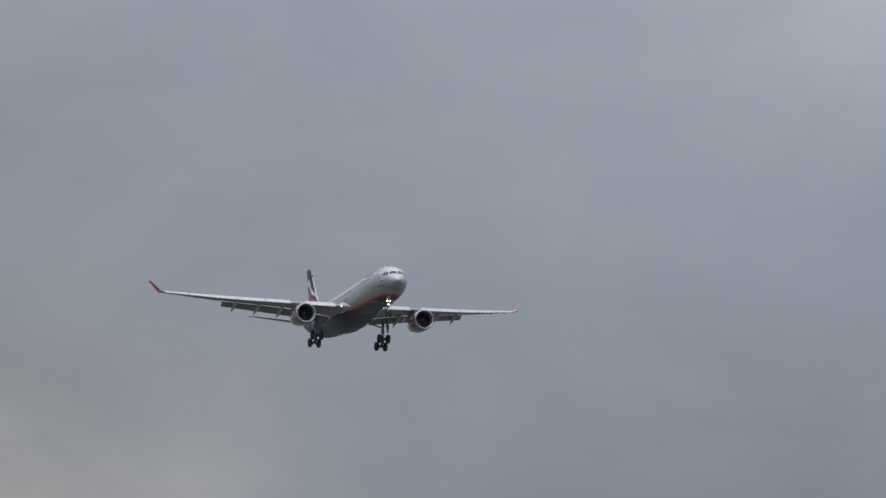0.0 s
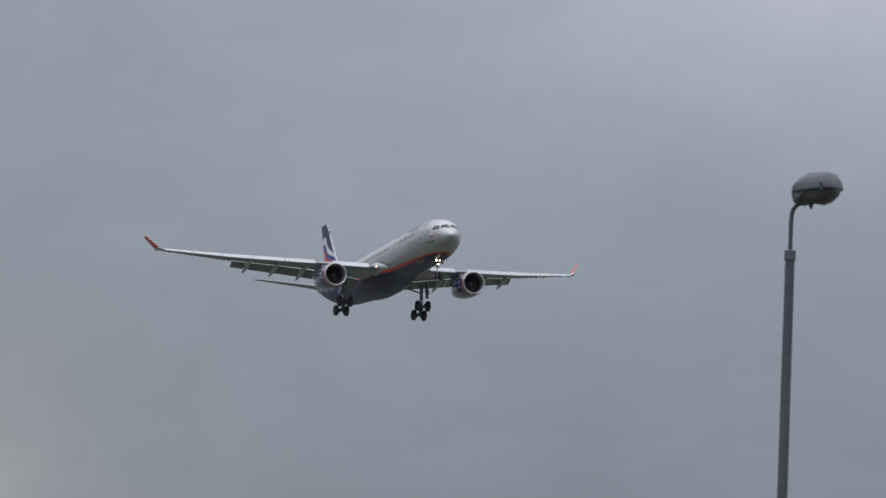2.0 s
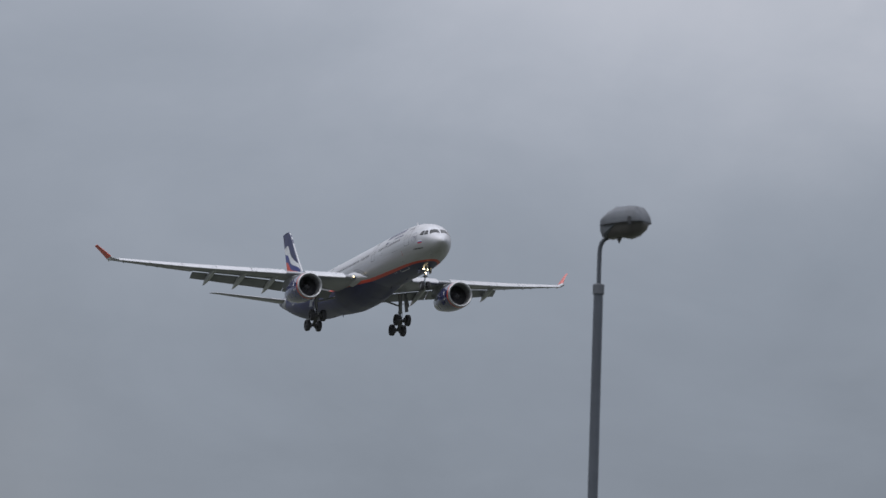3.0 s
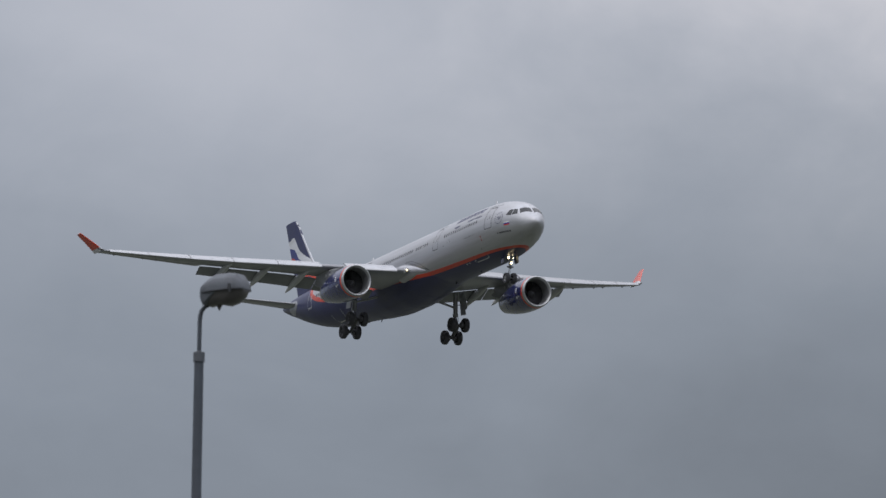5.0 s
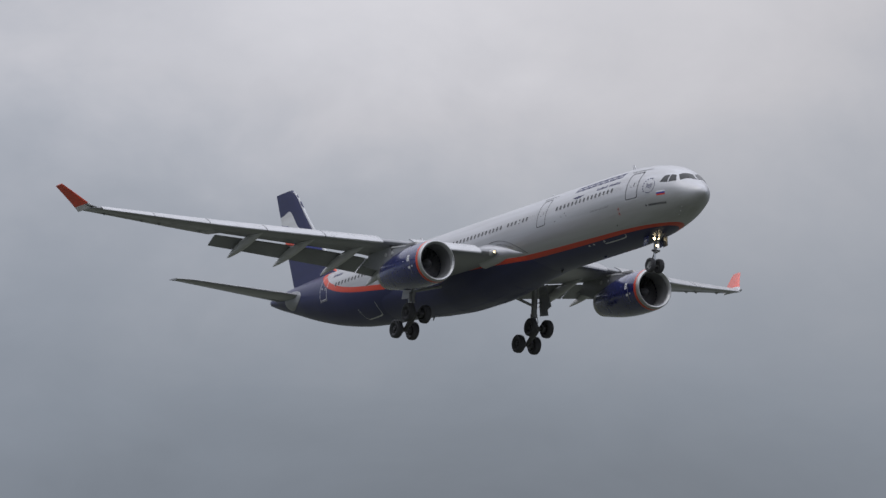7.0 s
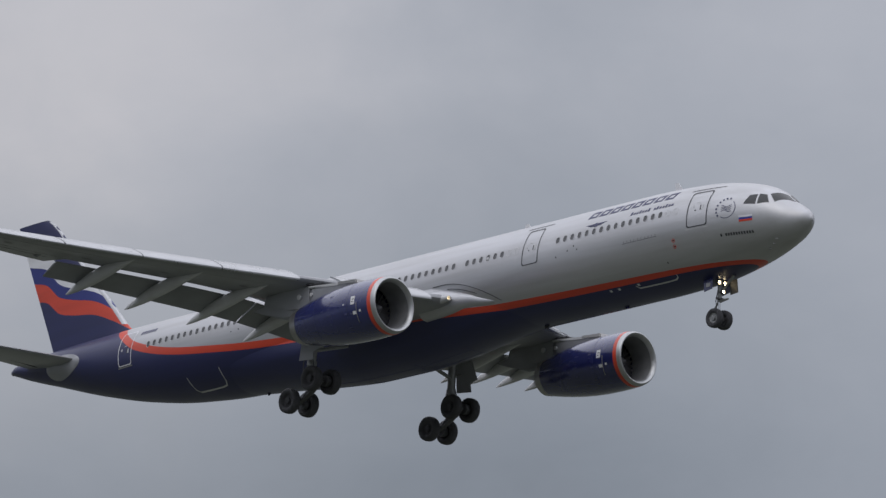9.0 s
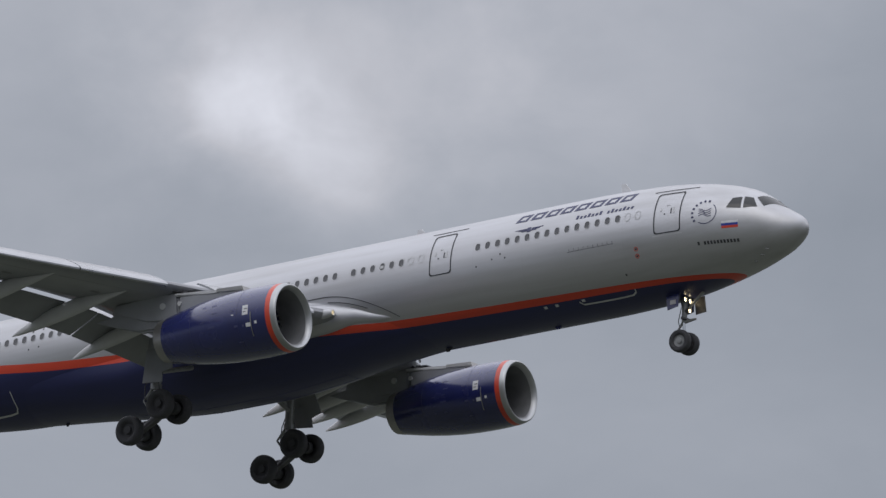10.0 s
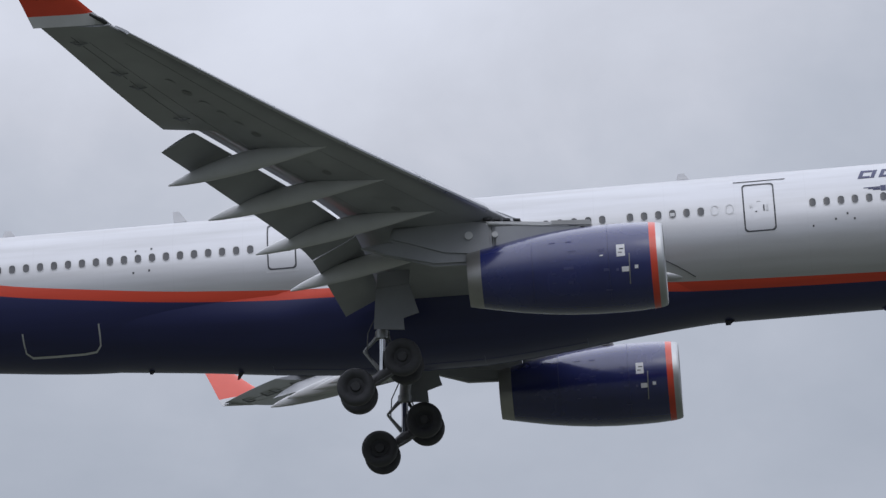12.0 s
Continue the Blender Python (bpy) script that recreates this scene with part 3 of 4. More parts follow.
    part("light_bezel", lathe([(-0.02, 0.112), (0.19, 0.118), (0.20, 0.128), (0.12, 0.145), (-0.25, 0.21), (-0.8, 0.30), (-1.5, 0.36)], (lx, s * 3.35, lz), "x", 24), M_PALE, wing, "pale tapered housing of the landing light")
    # glove where the wing's nose runs out into the hull, with the arched seam of its blister
    g_z = ease([20.2, 21.5, 22.5, 24.3, 25.6], [-1.58, -1.41, -1.21, -1.13, -1.10])
    g_h = ease([20.2, 20.5, 21.5, 22.5, 24.3, 25.6], [0.01, 0.09, 0.28, 0.45, 0.74, 0.84])
    g_w = ease([20.2, 20.5, 21.5, 22.5, 24.3, 25.6], [0.01, 0.10, 0.30, 0.46, 0.72, 0.82])
    g_y = ease([20.2, 21.5, 22.5, 24.3, 25.6], [2.18, 2.22, 2.32, 2.58, 2.68])
    rr = []
    for k in range(28):
        q = 20.2 + 5.4 * k / 27
        rr.append([(-q, s * (g_y(q) + g_w(q) * math.cos(t)), g_z(q) + g_h(q) * math.sin(t)) for t in [2 * math.pi * j / 32 for j in range(32)]])
    glove = part("root_glove", loft(rr), M_HULL, wing, "silver rounded wing-root glove")
    set_values(glove, "band", lambda p: 5.0)
    set_values(glove, "flag", lambda p: -5.0)
    for lo, a, b in ((-0.14, -25.0, -20.25), (0.13, -23.9, -21.8)):
        arc = []
        for k in range(15):
            x = a + (b - a) * k / 14
            arc.append(on_hull(x, -0.28 - lo - 1.45 * max(0.0, (x + 24.2) / 3.95) ** 1.8, s, 0.025))
        part("blister_seam", tube(arc, 0.017, 6), M_SEAM, wing)
    return wing


wing_r, wing_l = build_wing(-1), build_wing(1)


# ---- engines ----
def build_engine(s):
    cx, cy, cz = -21.25, s * 9.37, -2.80
    eng = tagged(new("engine"), "navy turbofan nacelle with a metal lip and red ring")
    eng.parent = airliner
    n = 56

    def ring_part(name, prof, mat, label=""):
        return part(name, lathe(prof, (cx, cy, cz), "x", n), mat, eng, label)

    ring_part("inlet_lip", [(-0.24, 1.245), (-0.16, 1.27), (-0.04, 1.35), (0.0, 1.42), (-0.03, 1.475), (-0.12, 1.515), (-0.26, 1.54)], M_METAL, "polished metal inlet lip")
    ring_part("painted_band", [(-0.26, 1.54), (-0.36, 1.556), (-0.50, 1.570)], M_RED, "orange-red ring behind the lip")
    outer = [(-0.50, 1.570), (-1.0, 1.60), (-1.7, 1.612), (-2.6, 1.60), (-3.5, 1.55), (-4.4, 1.46), (-5.2, 1.345), (-6.0, 1.20), (-6.62, 1.075)]
    cowl = ring_part("fan_cowl", outer, M_BLUE, "glossy navy nacelle")
    ring_part("nozzle", [(-6.62, 1.075), (-6.85, 1.03), (-7.12, 0.97), (-7.11, 0.93), (-6.6, 0.95), (-5.6, 0.98)], M_NOZZLE, "bare metal exhaust ring")
    ring_part("inlet_duct", [(-0.24, 1.245), (-0.45, 1.215), (-0.75, 1.20), (-1.1, 1.21), (-1.5, 1.22), (-1.62, 1.22)], M_DUCT)
    ring_part("exhaust_plug", [(-5.6, 0.98), (-5.6, 0.5), (-6.3, 0.42), (-6.95, 0.12), (-7.0, 0.01)], M_FAN)
    fan = part("fan", lathe([(-0.95, 0.01), (-1.05, 0.12), (-1.3, 0.27), (-1.5, 0.36), (-1.75, 0.38), (-1.76, 1.22)], (cx, cy, cz), "x", 32), M_FAN, eng, "dark fan with a pointed spinner")
    bm = bmesh.new()
    a = [(0.0, -0.10, 0.36), (-0.16, 0.10, 0.36), (-0.22, 0.02, 1.19), (0.0, -0.16, 1.19)]
    vs = [bm.verts.new(p) for p in a] + [bm.verts.new((p[0] - 0.02, p[1] + 0.015, p[2])) for p in a]
    for f in ((0, 1, 2, 3), (4, 5, 6, 7), (0, 1, 5, 4), (1, 2, 6, 5), (2, 3, 7, 6), (3, 0, 4, 7)):
        bm.faces.new([vs[k] for k in f])
    blade = part("fan_blade", bm, M_FAN, fan)
    blade.matrix_basis = pose(cx - 1.5, cy, cz)
    for k in range(1, 26):
        share("fan_blade", blade.data, fan, pose(cx - 1.5, cy, cz, 360 * k / 26))
    # pylon
    part("pylon", slab([(-23.5, -1.32), (-24.3, -1.16), (-25.6, -1.0), (-27.4, -0.82), (-27.4, -2.05), (-25.0, -1.7)], 0.60, cy, 0.12), M_GREY, eng, "grey engine pylon")
    part("pylon_rear", slab([(-27.42, -0.70), (-28.6, -0.60), (-31.0, -0.7), (-31.2, -1.15), (-29.2, -1.85), (-27.42, -2.05)], 0.56, cy, 0.1), M_GREY, eng)
    part("pylon_cap", slab([(-23.9, -1.22), (-24.1, -1.10), (-25.6, -0.92), (-27.6, -0.72), (-27.6, -0.86), (-25.6, -1.06)], 0.66, cy, 0.05), M_PALE, eng, "pale strip along the pylon")
    part("pylon_box", slab([(-23.75, -1.24), (-23.85, -0.98), (-25.25, -0.90), (-25.3, -1.10)], 0.70, cy, 0.05), M_NOZZLE, eng, "brownish metal vent box")
    for k in range(4):
        x = -26.35 - 0.36 * k
        z = -0.80 + 0.1 * (-26.0 - x)
        part("pylon_slot", slab([(x, z - 0.03), (x, z + 0.03), (x - 0.26, z + 0.055), (x - 0.26, z - 0.005)], 0.69, cy, 0), M_SEAM, eng)
    for x, z, r in ((-28.25, -1.22, 0.15), (-27.3, -1.25, 0.11)):
        part("pylon_panel", lathe([(-0.365, 0.001), (-0.365, r), (-0.3, r)], (x, cy, z), "y", 16), M_PALE, eng)
        part("pylon_panel", lathe([(0.365, 0.001), (0.365, r), (0.3, r)], (x, cy, z), "y", 16), M_PALE, eng)
    # hot-section fairing behind the nozzle, under the wing
    part("pylon_tail", slab([(-28.0, -1.75), (-28.3, -2.25), (-29.6, -2.2), (-31.4, -1.6), (-32.2, -1.3), (-30.8, -1.1)], 0.4, cy, 0.1), M_GREY, eng)

    # stencils, latches and vents on the cowl's sides
    def on_cowl(a, deg, off):
        for (a0, r0), (a1, r1) in zip(outer, outer[1:]):
            if a1 <= a <= a0:
                r = r0 + (r1 - r0) * (a0 - a) / (a0 - a1)
        t = radians(deg)
        return (cx + a, cy - math.cos(t) * (r + off), cz + math.sin(t) * (r + off))

    marks = [(-1.55, 9, 0.30, 0.46, M_WHITE), (-1.52, 11, 0.16, 0.05, M_SEAM), (-1.58, 6, 0.14, 0.04, M_SEAM), (-1.42, -16, 0.26, 0.18, M_WHITE), (-1.02, -14, 0.13, 0.13, M_WHITE), (-1.70, -16, 0.10, 0.10, M_STENCIL),
             (-2.25, 4, 0.12, 0.05, M_WHITE), (-2.25, 12, 0.22, 0.09, M_STENCIL), (-3.3, 14, 0.30, 0.05, M_STENCIL), (-3.4, 30, 0.24, 0.06, M_STENCIL), (-3.45, -9, 0.36, 0.10, M_STENCIL), (-3.4, 3, 0.22, 0.05, M_STENCIL),
             (-4.0, 2, 0.22, 0.05, M_STENCIL), (-4.0, 32, 0.24, 0.05, M_STENCIL), (-4.0, -15, 0.12, 0.05, M_STENCIL), (-3.4, -28, 0.18, 0.10, M_STENCIL), (-4.0, -28, 0.14, 0.05, M_STENCIL), (-2.05, -42, 0.24, 0.06, M_STENCIL), (-2.1, -15, 0.2, 0.10, M_STENCIL)]
    # hinge line of an access hatch
    part("hatch_hinge", tube([on_cowl(-1.25 - 0.004 * k, 4 - 4 * k, 0.012) for k in range(11)], 0.02, 6), M_NOZZLE, cowl)
    for a, deg, wd, ht, mat in marks:
        bm = bmesh.new()
        dd = math.degrees(ht / 1.6)
        q = [[bm.verts.new(on_cowl(a + wd * (i / 2 - 0.5), deg + dd * (j / 3 - 0.5), 0.008)) for j in range(4)] for i in range(3)]
        for i in range(2):
            for j in range(3):
                bm.faces.new((q[i][j], q[i + 1][j], q[i + 1][j + 1], q[i][j + 1]))
        part("cowl_marking", bm, M_STENCIL if s > 0 and a < -1.6 else mat, cowl)
    # cowl split lines
    for a in (-2.0, -4.75):
        pts = [on_cowl(a, -60 + 6 * k, 0.0) for k in range(26)]
        part("cowl_seam", tube(pts, 0.008, 5), M_INK, cowl)
    return eng


engine_r, engine_l = build_engine(-1), build_engine(1)


# ---- tail ----
def build_tail():
    fin_le = ease([2.0, 2.9, 4.6, 6.5, 8.1, 10.4, 10.75], [-51.6, -52.9, -54.4, -56.2, -57.7, -59.75, -60.3])
    fin_te = ease([2.0, 2.7, 8.5, 10.75], [-59.6, -59.85, -62.15, -63.0])
    rings = []
    for k in range(61):
        z = 2.0 + 8.75 * k / 60
        le, te = fin_le(z), fin_te(z)
        r = foil((le, 0), le - te, 0.085, 0, 1.0, 40, 0, 0.0)
        rings.append([(p[0], p[2], z) for p in r])
    fin = part("tail_fin", loft(rings), M_HULL, airliner, "navy tail fin with a waving white, blue and red flag")
    set_values(fin, "band", lambda p: -5.0)
    wave = ease([-62.6, -61.5, -60.4, -59.1, -57.8, -56.0, -54.2, -52.6, -50], [6.7, 6.5, 6.25, 5.3, 4.95, 4.62, 3.85, 2.95, 2.0])
    wid = ease([-62.6, -59, -56, -52.6], [0.58, 0.5, 0.42, 0.25])
    gap = ease([-62.6, -60.5, -58.8, -56.5, -53, -52], [1.0, 0.95, 0.75, 0.6, 0.25, 0.1])
    white = ease([-62.6, -61.8, -60.4, -58.8, -56.5, -54, -52], [0.55, 0.75, 1.25, 0.95, 0.5, 0.2, 0.0])

    def flag(p):
        """Runs on evenly through the stripes: red to 1, blue to 2, white to 3."""
        c, w, g, h = wave(p.x), wid(p.x), gap(p.x), max(white(p.x), 0.05)
        d = p.z - (c - w)
        if d < 2 * w:
            return d / (2 * w)
        if d < 2 * w + g:
            return 1 + (d - 2 * w) / g
        return 2 + (d - 2 * w - g) / h

    set_values(fin, "flag", flag)
    # rudder line and bare leading edge
    edge = []
    for z in (3.2, 4.2, 5.2, 6.2, 7, 8.5, 9.8, 10.4, 10.62):
        r = foil((fin_le(z) + 0.015, 0), fin_le(z) - fin_te(z), 0.088, 0, 0.045, 6, 0, 0.0)
        edge.append([(p[0], p[2], z) for p in r])
    part("leading_edge", loft(edge), M_SLAT, fin, "bare metal leading edge")
    for s in (-1, 1):
        rr = []
        for k in range(12):
            u = k / 11
            y = 0.4 + 9.3 * u
            le, te = -55.0 - 5.95 * u, -60.9 - 2.0 * u
            if k == 11:
                le -= 0.35
            rr.append(foil((le, 1.05 + 1.6 * u), le - te, 0.075, -5.5, 1.0, 12, s * y, -0.005))
        t = part("tailplane", loft(rr), M_GREY, airliner, "grey swept tailplane")
        part("elevator_seam", tube([(-59.2 - 2.75 * u, s * (0.4 + 9.3 * u), 1.05 + 1.6 * u + 0.20 - 0.02 * u) for u in (0.12, 0.5, 0.95)], 0.02, 6), M_SEAM, t)
        bm = bmesh.new()
        rows = []
        for q, o in ((1.0, 0.0), (0.97, 0.03), (0.7, 0.05), (0.35, 0.06), (0.02, 0.06)):
            rows.append([on_hull(-57.1 + q * 1.85 * math.cos(t), 1.08 + q * (0.70 - 0.12 * math.cos(t)) * math.sin(t), s, o) for t in [2 * math.pi * j / 28 for j in range(28)]])
        part("tailplane_cuff", loft(rows), M_GREY, fuselage, "grey rounded tailplane root plate")


build_tail()


# ---- landing gear ----
def wheel(parent, x, y, z, r, w, side):
    """Tyre with rounded shoulders and a dished rim."""
    h = w / 2
    bm = lathe([(-h * 0.55, r * 0.52), (-h * 0.8, r * 0.60), (-h, r * 0.74), (-h * 0.95, r * 0.88), (-h * 0.7, r * 0.975), (-h * 0.25, r), (h * 0.25, r), (h * 0.7, r * 0.975), (h * 0.95, r * 0.88), (h, r * 0.74), (h * 0.8, r * 0.60), (h * 0.55, r * 0.52)], (x, y, z), "y", 32)
    wh = part("wheel", bm, M_TYRE, parent, "black rubber tyre")
    o = side
    part("rim", lathe([(o * h * 0.55, r * 0.525), (o * h * 0.35, r * 0.47), (o * h * 0.3, r * 0.28), (o * h * 0.75, r * 0.24), (o * h * 0.8, r * 0.1), (o * h * 0.8, 0.002)], (x, y, z), "y", 24), M_STEEL if r < 0.6 else M_TYRE, wh)
    part("rim", lathe([(-o * h * 0.55, r * 0.525), (-o * h * 0.2, r * 0.4), (-o * h * 0.2, 0.002)], (x, y, z), "y", 20), M_TYRE, wh)
    return wh


def build_main_gear(s):
    y = s * 5.34
    gear = new("main_gear")
    gear.parent = airliner
    gear["label"] = "lowered four-wheel main landing gear with tilted bogie"
    top, mid, piv = (-31.6, y - s * 0.1, -1.4), (-31.9, y, -3.55), (-32.0, y, -5.1)
    part("strut", tube([top, mid], [0.24, 0.22], 18), M_STEEL, gear)
    part("strut_collar", tube([(-31.89, y, -3.45), (-31.91, y, -3.72)], 0.27, 18), M_STEEL, gear)
    part("oleo", tube([mid, (-31.99, y, -4.95)], 0.135, 16), M_CHROME, gear, "chromed oleo piston")
    part("bogie_beam", tube([(-33.0, y, -5.66), (-32.5, y, -5.4), piv, (-31.5, y, -4.86), (-31.1, y, -4.62)], [0.13, 0.17, 0.23, 0.17, 0.13], 14), M_DARKSTEEL, gear)
    for ax, az in ((-32.95, -5.62), (-31.17, -4.64)):
        part("axle", tube([(ax, y - 0.8, az), (ax, y + 0.8, az)], 0.09, 12), M_DARKSTEEL, gear)
        for k in (-1, 1):
            wheel(gear, ax, y + k * 0.7, az, 0.70, 0.52, k)
            part("brake", lathe([(-0.16, 0.02), (-0.16, 0.3), (0.16, 0.3), (0.16, 0.02)], (ax, y + k * 0.36, az), "y", 18), M_DARKSTEEL, gear)
    # torque links behind the leg, drag stay, side stay, hoses
    part("torque_link", tube([(-32.05, y, -3.6), (-32.62, y, -4.15)], [0.09, 0.05], 8), M_STEEL, gear)
    part("torque_link", tube([(-32.62, y, -4.15), (-32.1, y, -4.85)], [0.05, 0.09], 8), M_STEEL, gear)
    part("pitch_trimmer", tube([(-31.85, y, -3.6), (-31.35, y, -4.5)], [0.07, 0.05], 8), M_DARKSTEEL, gear)
    part("side_stay", tube([(-31.75, y, -2.9), (-31.5, y - s * 2.3, -2.3)], [0.1, 0.12], 10), M_STEEL, gear)
    part("hose", tube([(-32.1, y + s * 0.12, -2.9), (-32.42, y + s * 0.15, -3.5), (-32.5, y + s * 0.1, -4.2), (-32.2, y, -4.8)], 0.025, 6), M_DARKSTEEL, gear)
    part("hose", tube([(-31.7, y + s * 0.1, -3.3), (-31.55, y + s * 0.15, -4.1), (-31.7, y, -4.9)], 0.025, 6), M_DARKSTEEL, gear)
    part("brake_rod", tube([(-32.9, y - 0.25, -5.8), (-31.3, y - 0.25, -4.95)], 0.03, 6), M_DARKSTEEL, gear)
    # leg door outboard, with its lower notch, and the small hinged upper door
    yo = y + s * 0.52
    part("leg_door", slab([(-32.0, -1.95), (-30.75, -1.85), (-30.45, -3.0), (-31.05, -3.15), (-31.02, -3.62), (-32.15, -3.5)], 0.07, lambda x, z: yo + s * 0.12 * (-1.9 - z), 0.015), M_GREY, gear, "flat grey leg door")
    part("upper_door", slab([(-31.9, -1.35), (-30.7, -1.3), (-30.76, -1.83), (-31.98, -1.92)], 0.06, lambda x, z: yo - s * 0.05, 0.012), M_GREY, gear)
    part("door_link", tube([(-31.9, y, -2.6), (-31.6, yo, -2.55)], 0.04, 6), M_STEEL, gear)
    return gear


gear_r, gear_l = build_main_gear(-1), build_main_gear(1)


def build_nose_gear():
    gear = new("nose_gear")
    gear.parent = airliner
    gear["label"] = "lowered twin-wheel nose gear with lit taxi lights"
    x = -6.62
    part("strut", tube([(-6.45, 0, -2.4), (-6.58, 0, -3.75)], [0.14, 0.12], 16), M_STEEL, gear)
    part("oleo", tube([(-6.58, 0, -3.7), (x, 0, -4.62)], 0.075, 14), M_CHROME, gear)
    part("axle", tube([(x, -0.42, -4.66), (x, 0.42, -4.66)], 0.06, 10), M_STEEL, gear)
    for k in (-1, 1):
        wheel(gear, x, k * 0.36, -4.66, 0.52, 0.38, k)
    part("torque_link", tube([(-6.66, 0, -3.75), (-7.0, 0, -4.15), (-6.7, 0, -4.5)], [0.06, 0.04, 0.06], 8), M_STEEL, gear)
    part("drag_stay", tube([(-6.5, 0, -3.3), (-5.5, 0.0, -2.5)], [0.06, 0.08], 8), M_STEEL, gear)
    part("tow_fitting", tube([(-6.5, 0, -3.72), (-5.95, 0, -3.68)], [0.09, 0.05], 8), M_STEEL, gear)
    part("steering_jack", tube([(-6.5, -0.3, -3.6), (-6.5, 0.3, -3.6)], 0.08, 10), M_DARKSTEEL, gear)
    part("hose", tube([(-6.75, 0.1, -3.0), (-6.95, 0.12, -3.6), (-6.8, 0.05, -4.3)], 0.02, 6), M_DARKSTEEL, gear)
    for xx, yy, zz in ((-6.44, -0.21, -2.76), (-6.44, 0.21, -2.76), (-6.36, 0.0, -3.25)):
        can = part("light_housing", lathe([(-0.16, 0.03), (-0.10, 0.11), (0.12, 0.125), (0.12, 0.113), (-0.08, 0.10)], (xx, yy, zz), "x", 16), M_DARKSTEEL, gear)
        part("taxi_light", lathe([(0.10, 0.001), (0.09, 0.06), (0.06, 0.098)], (xx, yy, zz), "x", 16), M_LAMP, can, "lit taxi light")
    for k in (-1, 1):
        part("gear_door", slab([(-6.38, -2.55), (-6.45, -3.15), (-7.0, -3.25), (-7.1, -2.5)], 0.04, lambda xx, z, k=k: k * (0.62 + 0.1 * (-2.5 - z)), 0.01), M_BLUE, gear, "navy nose-gear door")
        part("door_code", slab([(-6.55, -2.82), (-6.55, -3.02), (-6.85, -3.02), (-6.85, -2.82)], 0.012, lambda xx, z, k=k: k * (0.66 + 0.1 * (-2.5 - z)), 0), M_NOZZLE, gear, "", False)
    part("front_door", slab([(-5.75, -2.55), (-5.7, -3.3), (-6.25, -3.35), (-6.3, -2.6)], 0.03, lambda xx, z: 0.5, 0.005), M_DARKSTEEL, gear)
    return gear


nose_gear = build_nose_gear()


# ---- windows, doors and markings ----
WIN_Z = 0.80


def window_mesh(x, side, w, h, mats, name="window"):
    bm = bmesh.new()
    ring = lambda k, o: [on_hull(x + px * k, WIN_Z + pz * k, side, o) for px, pz in rounded(-w / 2, w / 2, -h / 2, h / 2, w * 0.46, 4, 2)]
    a, b = [bm.verts.new(p) for p in ring(1.0, 0.014)], [bm.verts.new(p) for p in ring(0.90, 0.010)]
    n = len(a)
    for k in range(n):
        bm.faces.new((a[k], a[(k + 1) % n], b[(k + 1) % n], b[k]))
    f = bm.faces.new(b)
    f.material_index = 1
    ob = part(name, bm, mats, fuselage)
    return ob


def build_windows(side):
    xs = [-15.68 + 0.531 * k for k in range(15)]
    xs += [-22.52 + 0.531 * k for k in range(6)]
    xs += [-23.56 - 0.531 * k for k in range(21)]
    xs += [-36.83 - 0.531 * k for k in range(23)]
    first = None
    for x in xs:
        if -43.0 < x < -10.0:
            if first is None:
                first = (window_mesh(x, side, 0.265, 0.385, [M_PALE, M_PANE]), x)
            else:
                share("window", first[0].data, fuselage, Matrix.Translation((x - first[1], 0, 0)))
        else:
            window_mesh(x, side, 0.265, 0.385, [M_PALE, M_PANE])
    bar_x = -22.52 + 0.531 * 3
    hull_sheet("window_shade", M_PALE, fuselage, lambda u, v, o: on_hull(bar_x + 0.17 * (u - 0.5), WIN_Z - 0.10 + 0.14 * v, side, o + 0.006), 1, 2, "half-drawn pale window shade")
    for x in (-7.22, -7.74, -18.78, -19.34):
        hull_frame("window_plug", M_PALE, fuselage, rounded(x - 0.15, x + 0.15, WIN_Z - 0.21, WIN_Z + 0.21, 0.13, 4, 2), 0.03, side)
    for k, (x0, x1, z0, z1, mat) in enumerate(((-6.40, -5.10, -0.28, 1.72, M_SEAM), (-18.28, -17.08, -0.18, 1.86, M_SEAM), (-36.2, -35.1, -0.10, 1.85, M_SEAM), (-51.3, -50.05, -0.10, 1.95, M_WHITE))):
        d = hull_frame("door", mat, fuselage, rounded(x0, x1, z0, z1, 0.14, 5, 10), 0.055, side, "flush cabin door with a dark outline" if k < 3 else "flush cabin door with a white outline")
        m = (x0 + x1) / 2
        for px, pz, w, h in ((m - 0.3, 0.85, 0.10, 0.14), (m + 0.18, 0.75, 0.05, 0.26), (m + 0.30, 0.75, 0.10, 0.26), (m, 1.05, 0.16, 0.04), (m - 0.12, 0.62, 0.07, 0.05)):
            hull_sheet("door_fitting", M_SEAM if w < 0.09 else M_PALE, d, lambda u, v, o, px=px, pz=pz, w=w, h=h: on_hull(px + w * (u - 0.5), pz + h * (v - 0.5), side, o), 1, 2)
        strip("door_sill", M_PALE if k < 3 else M_NOZZLE, d, [(x0 - 0.06 + (x1 - x0 + 0.12) * i / 4, z0 - 0.07) for i in range(5)], 0.06, side)
        if k < 2:
            strip("rain_gutter", M_SEAM, fuselage, [(x0 - 0.3 + (x1 - x0 + 0.75) * i / 6, z1 + 0.16) for i in range(7)], 0.04, side)


for sd in (-1, 1):
    build_windows(sd)


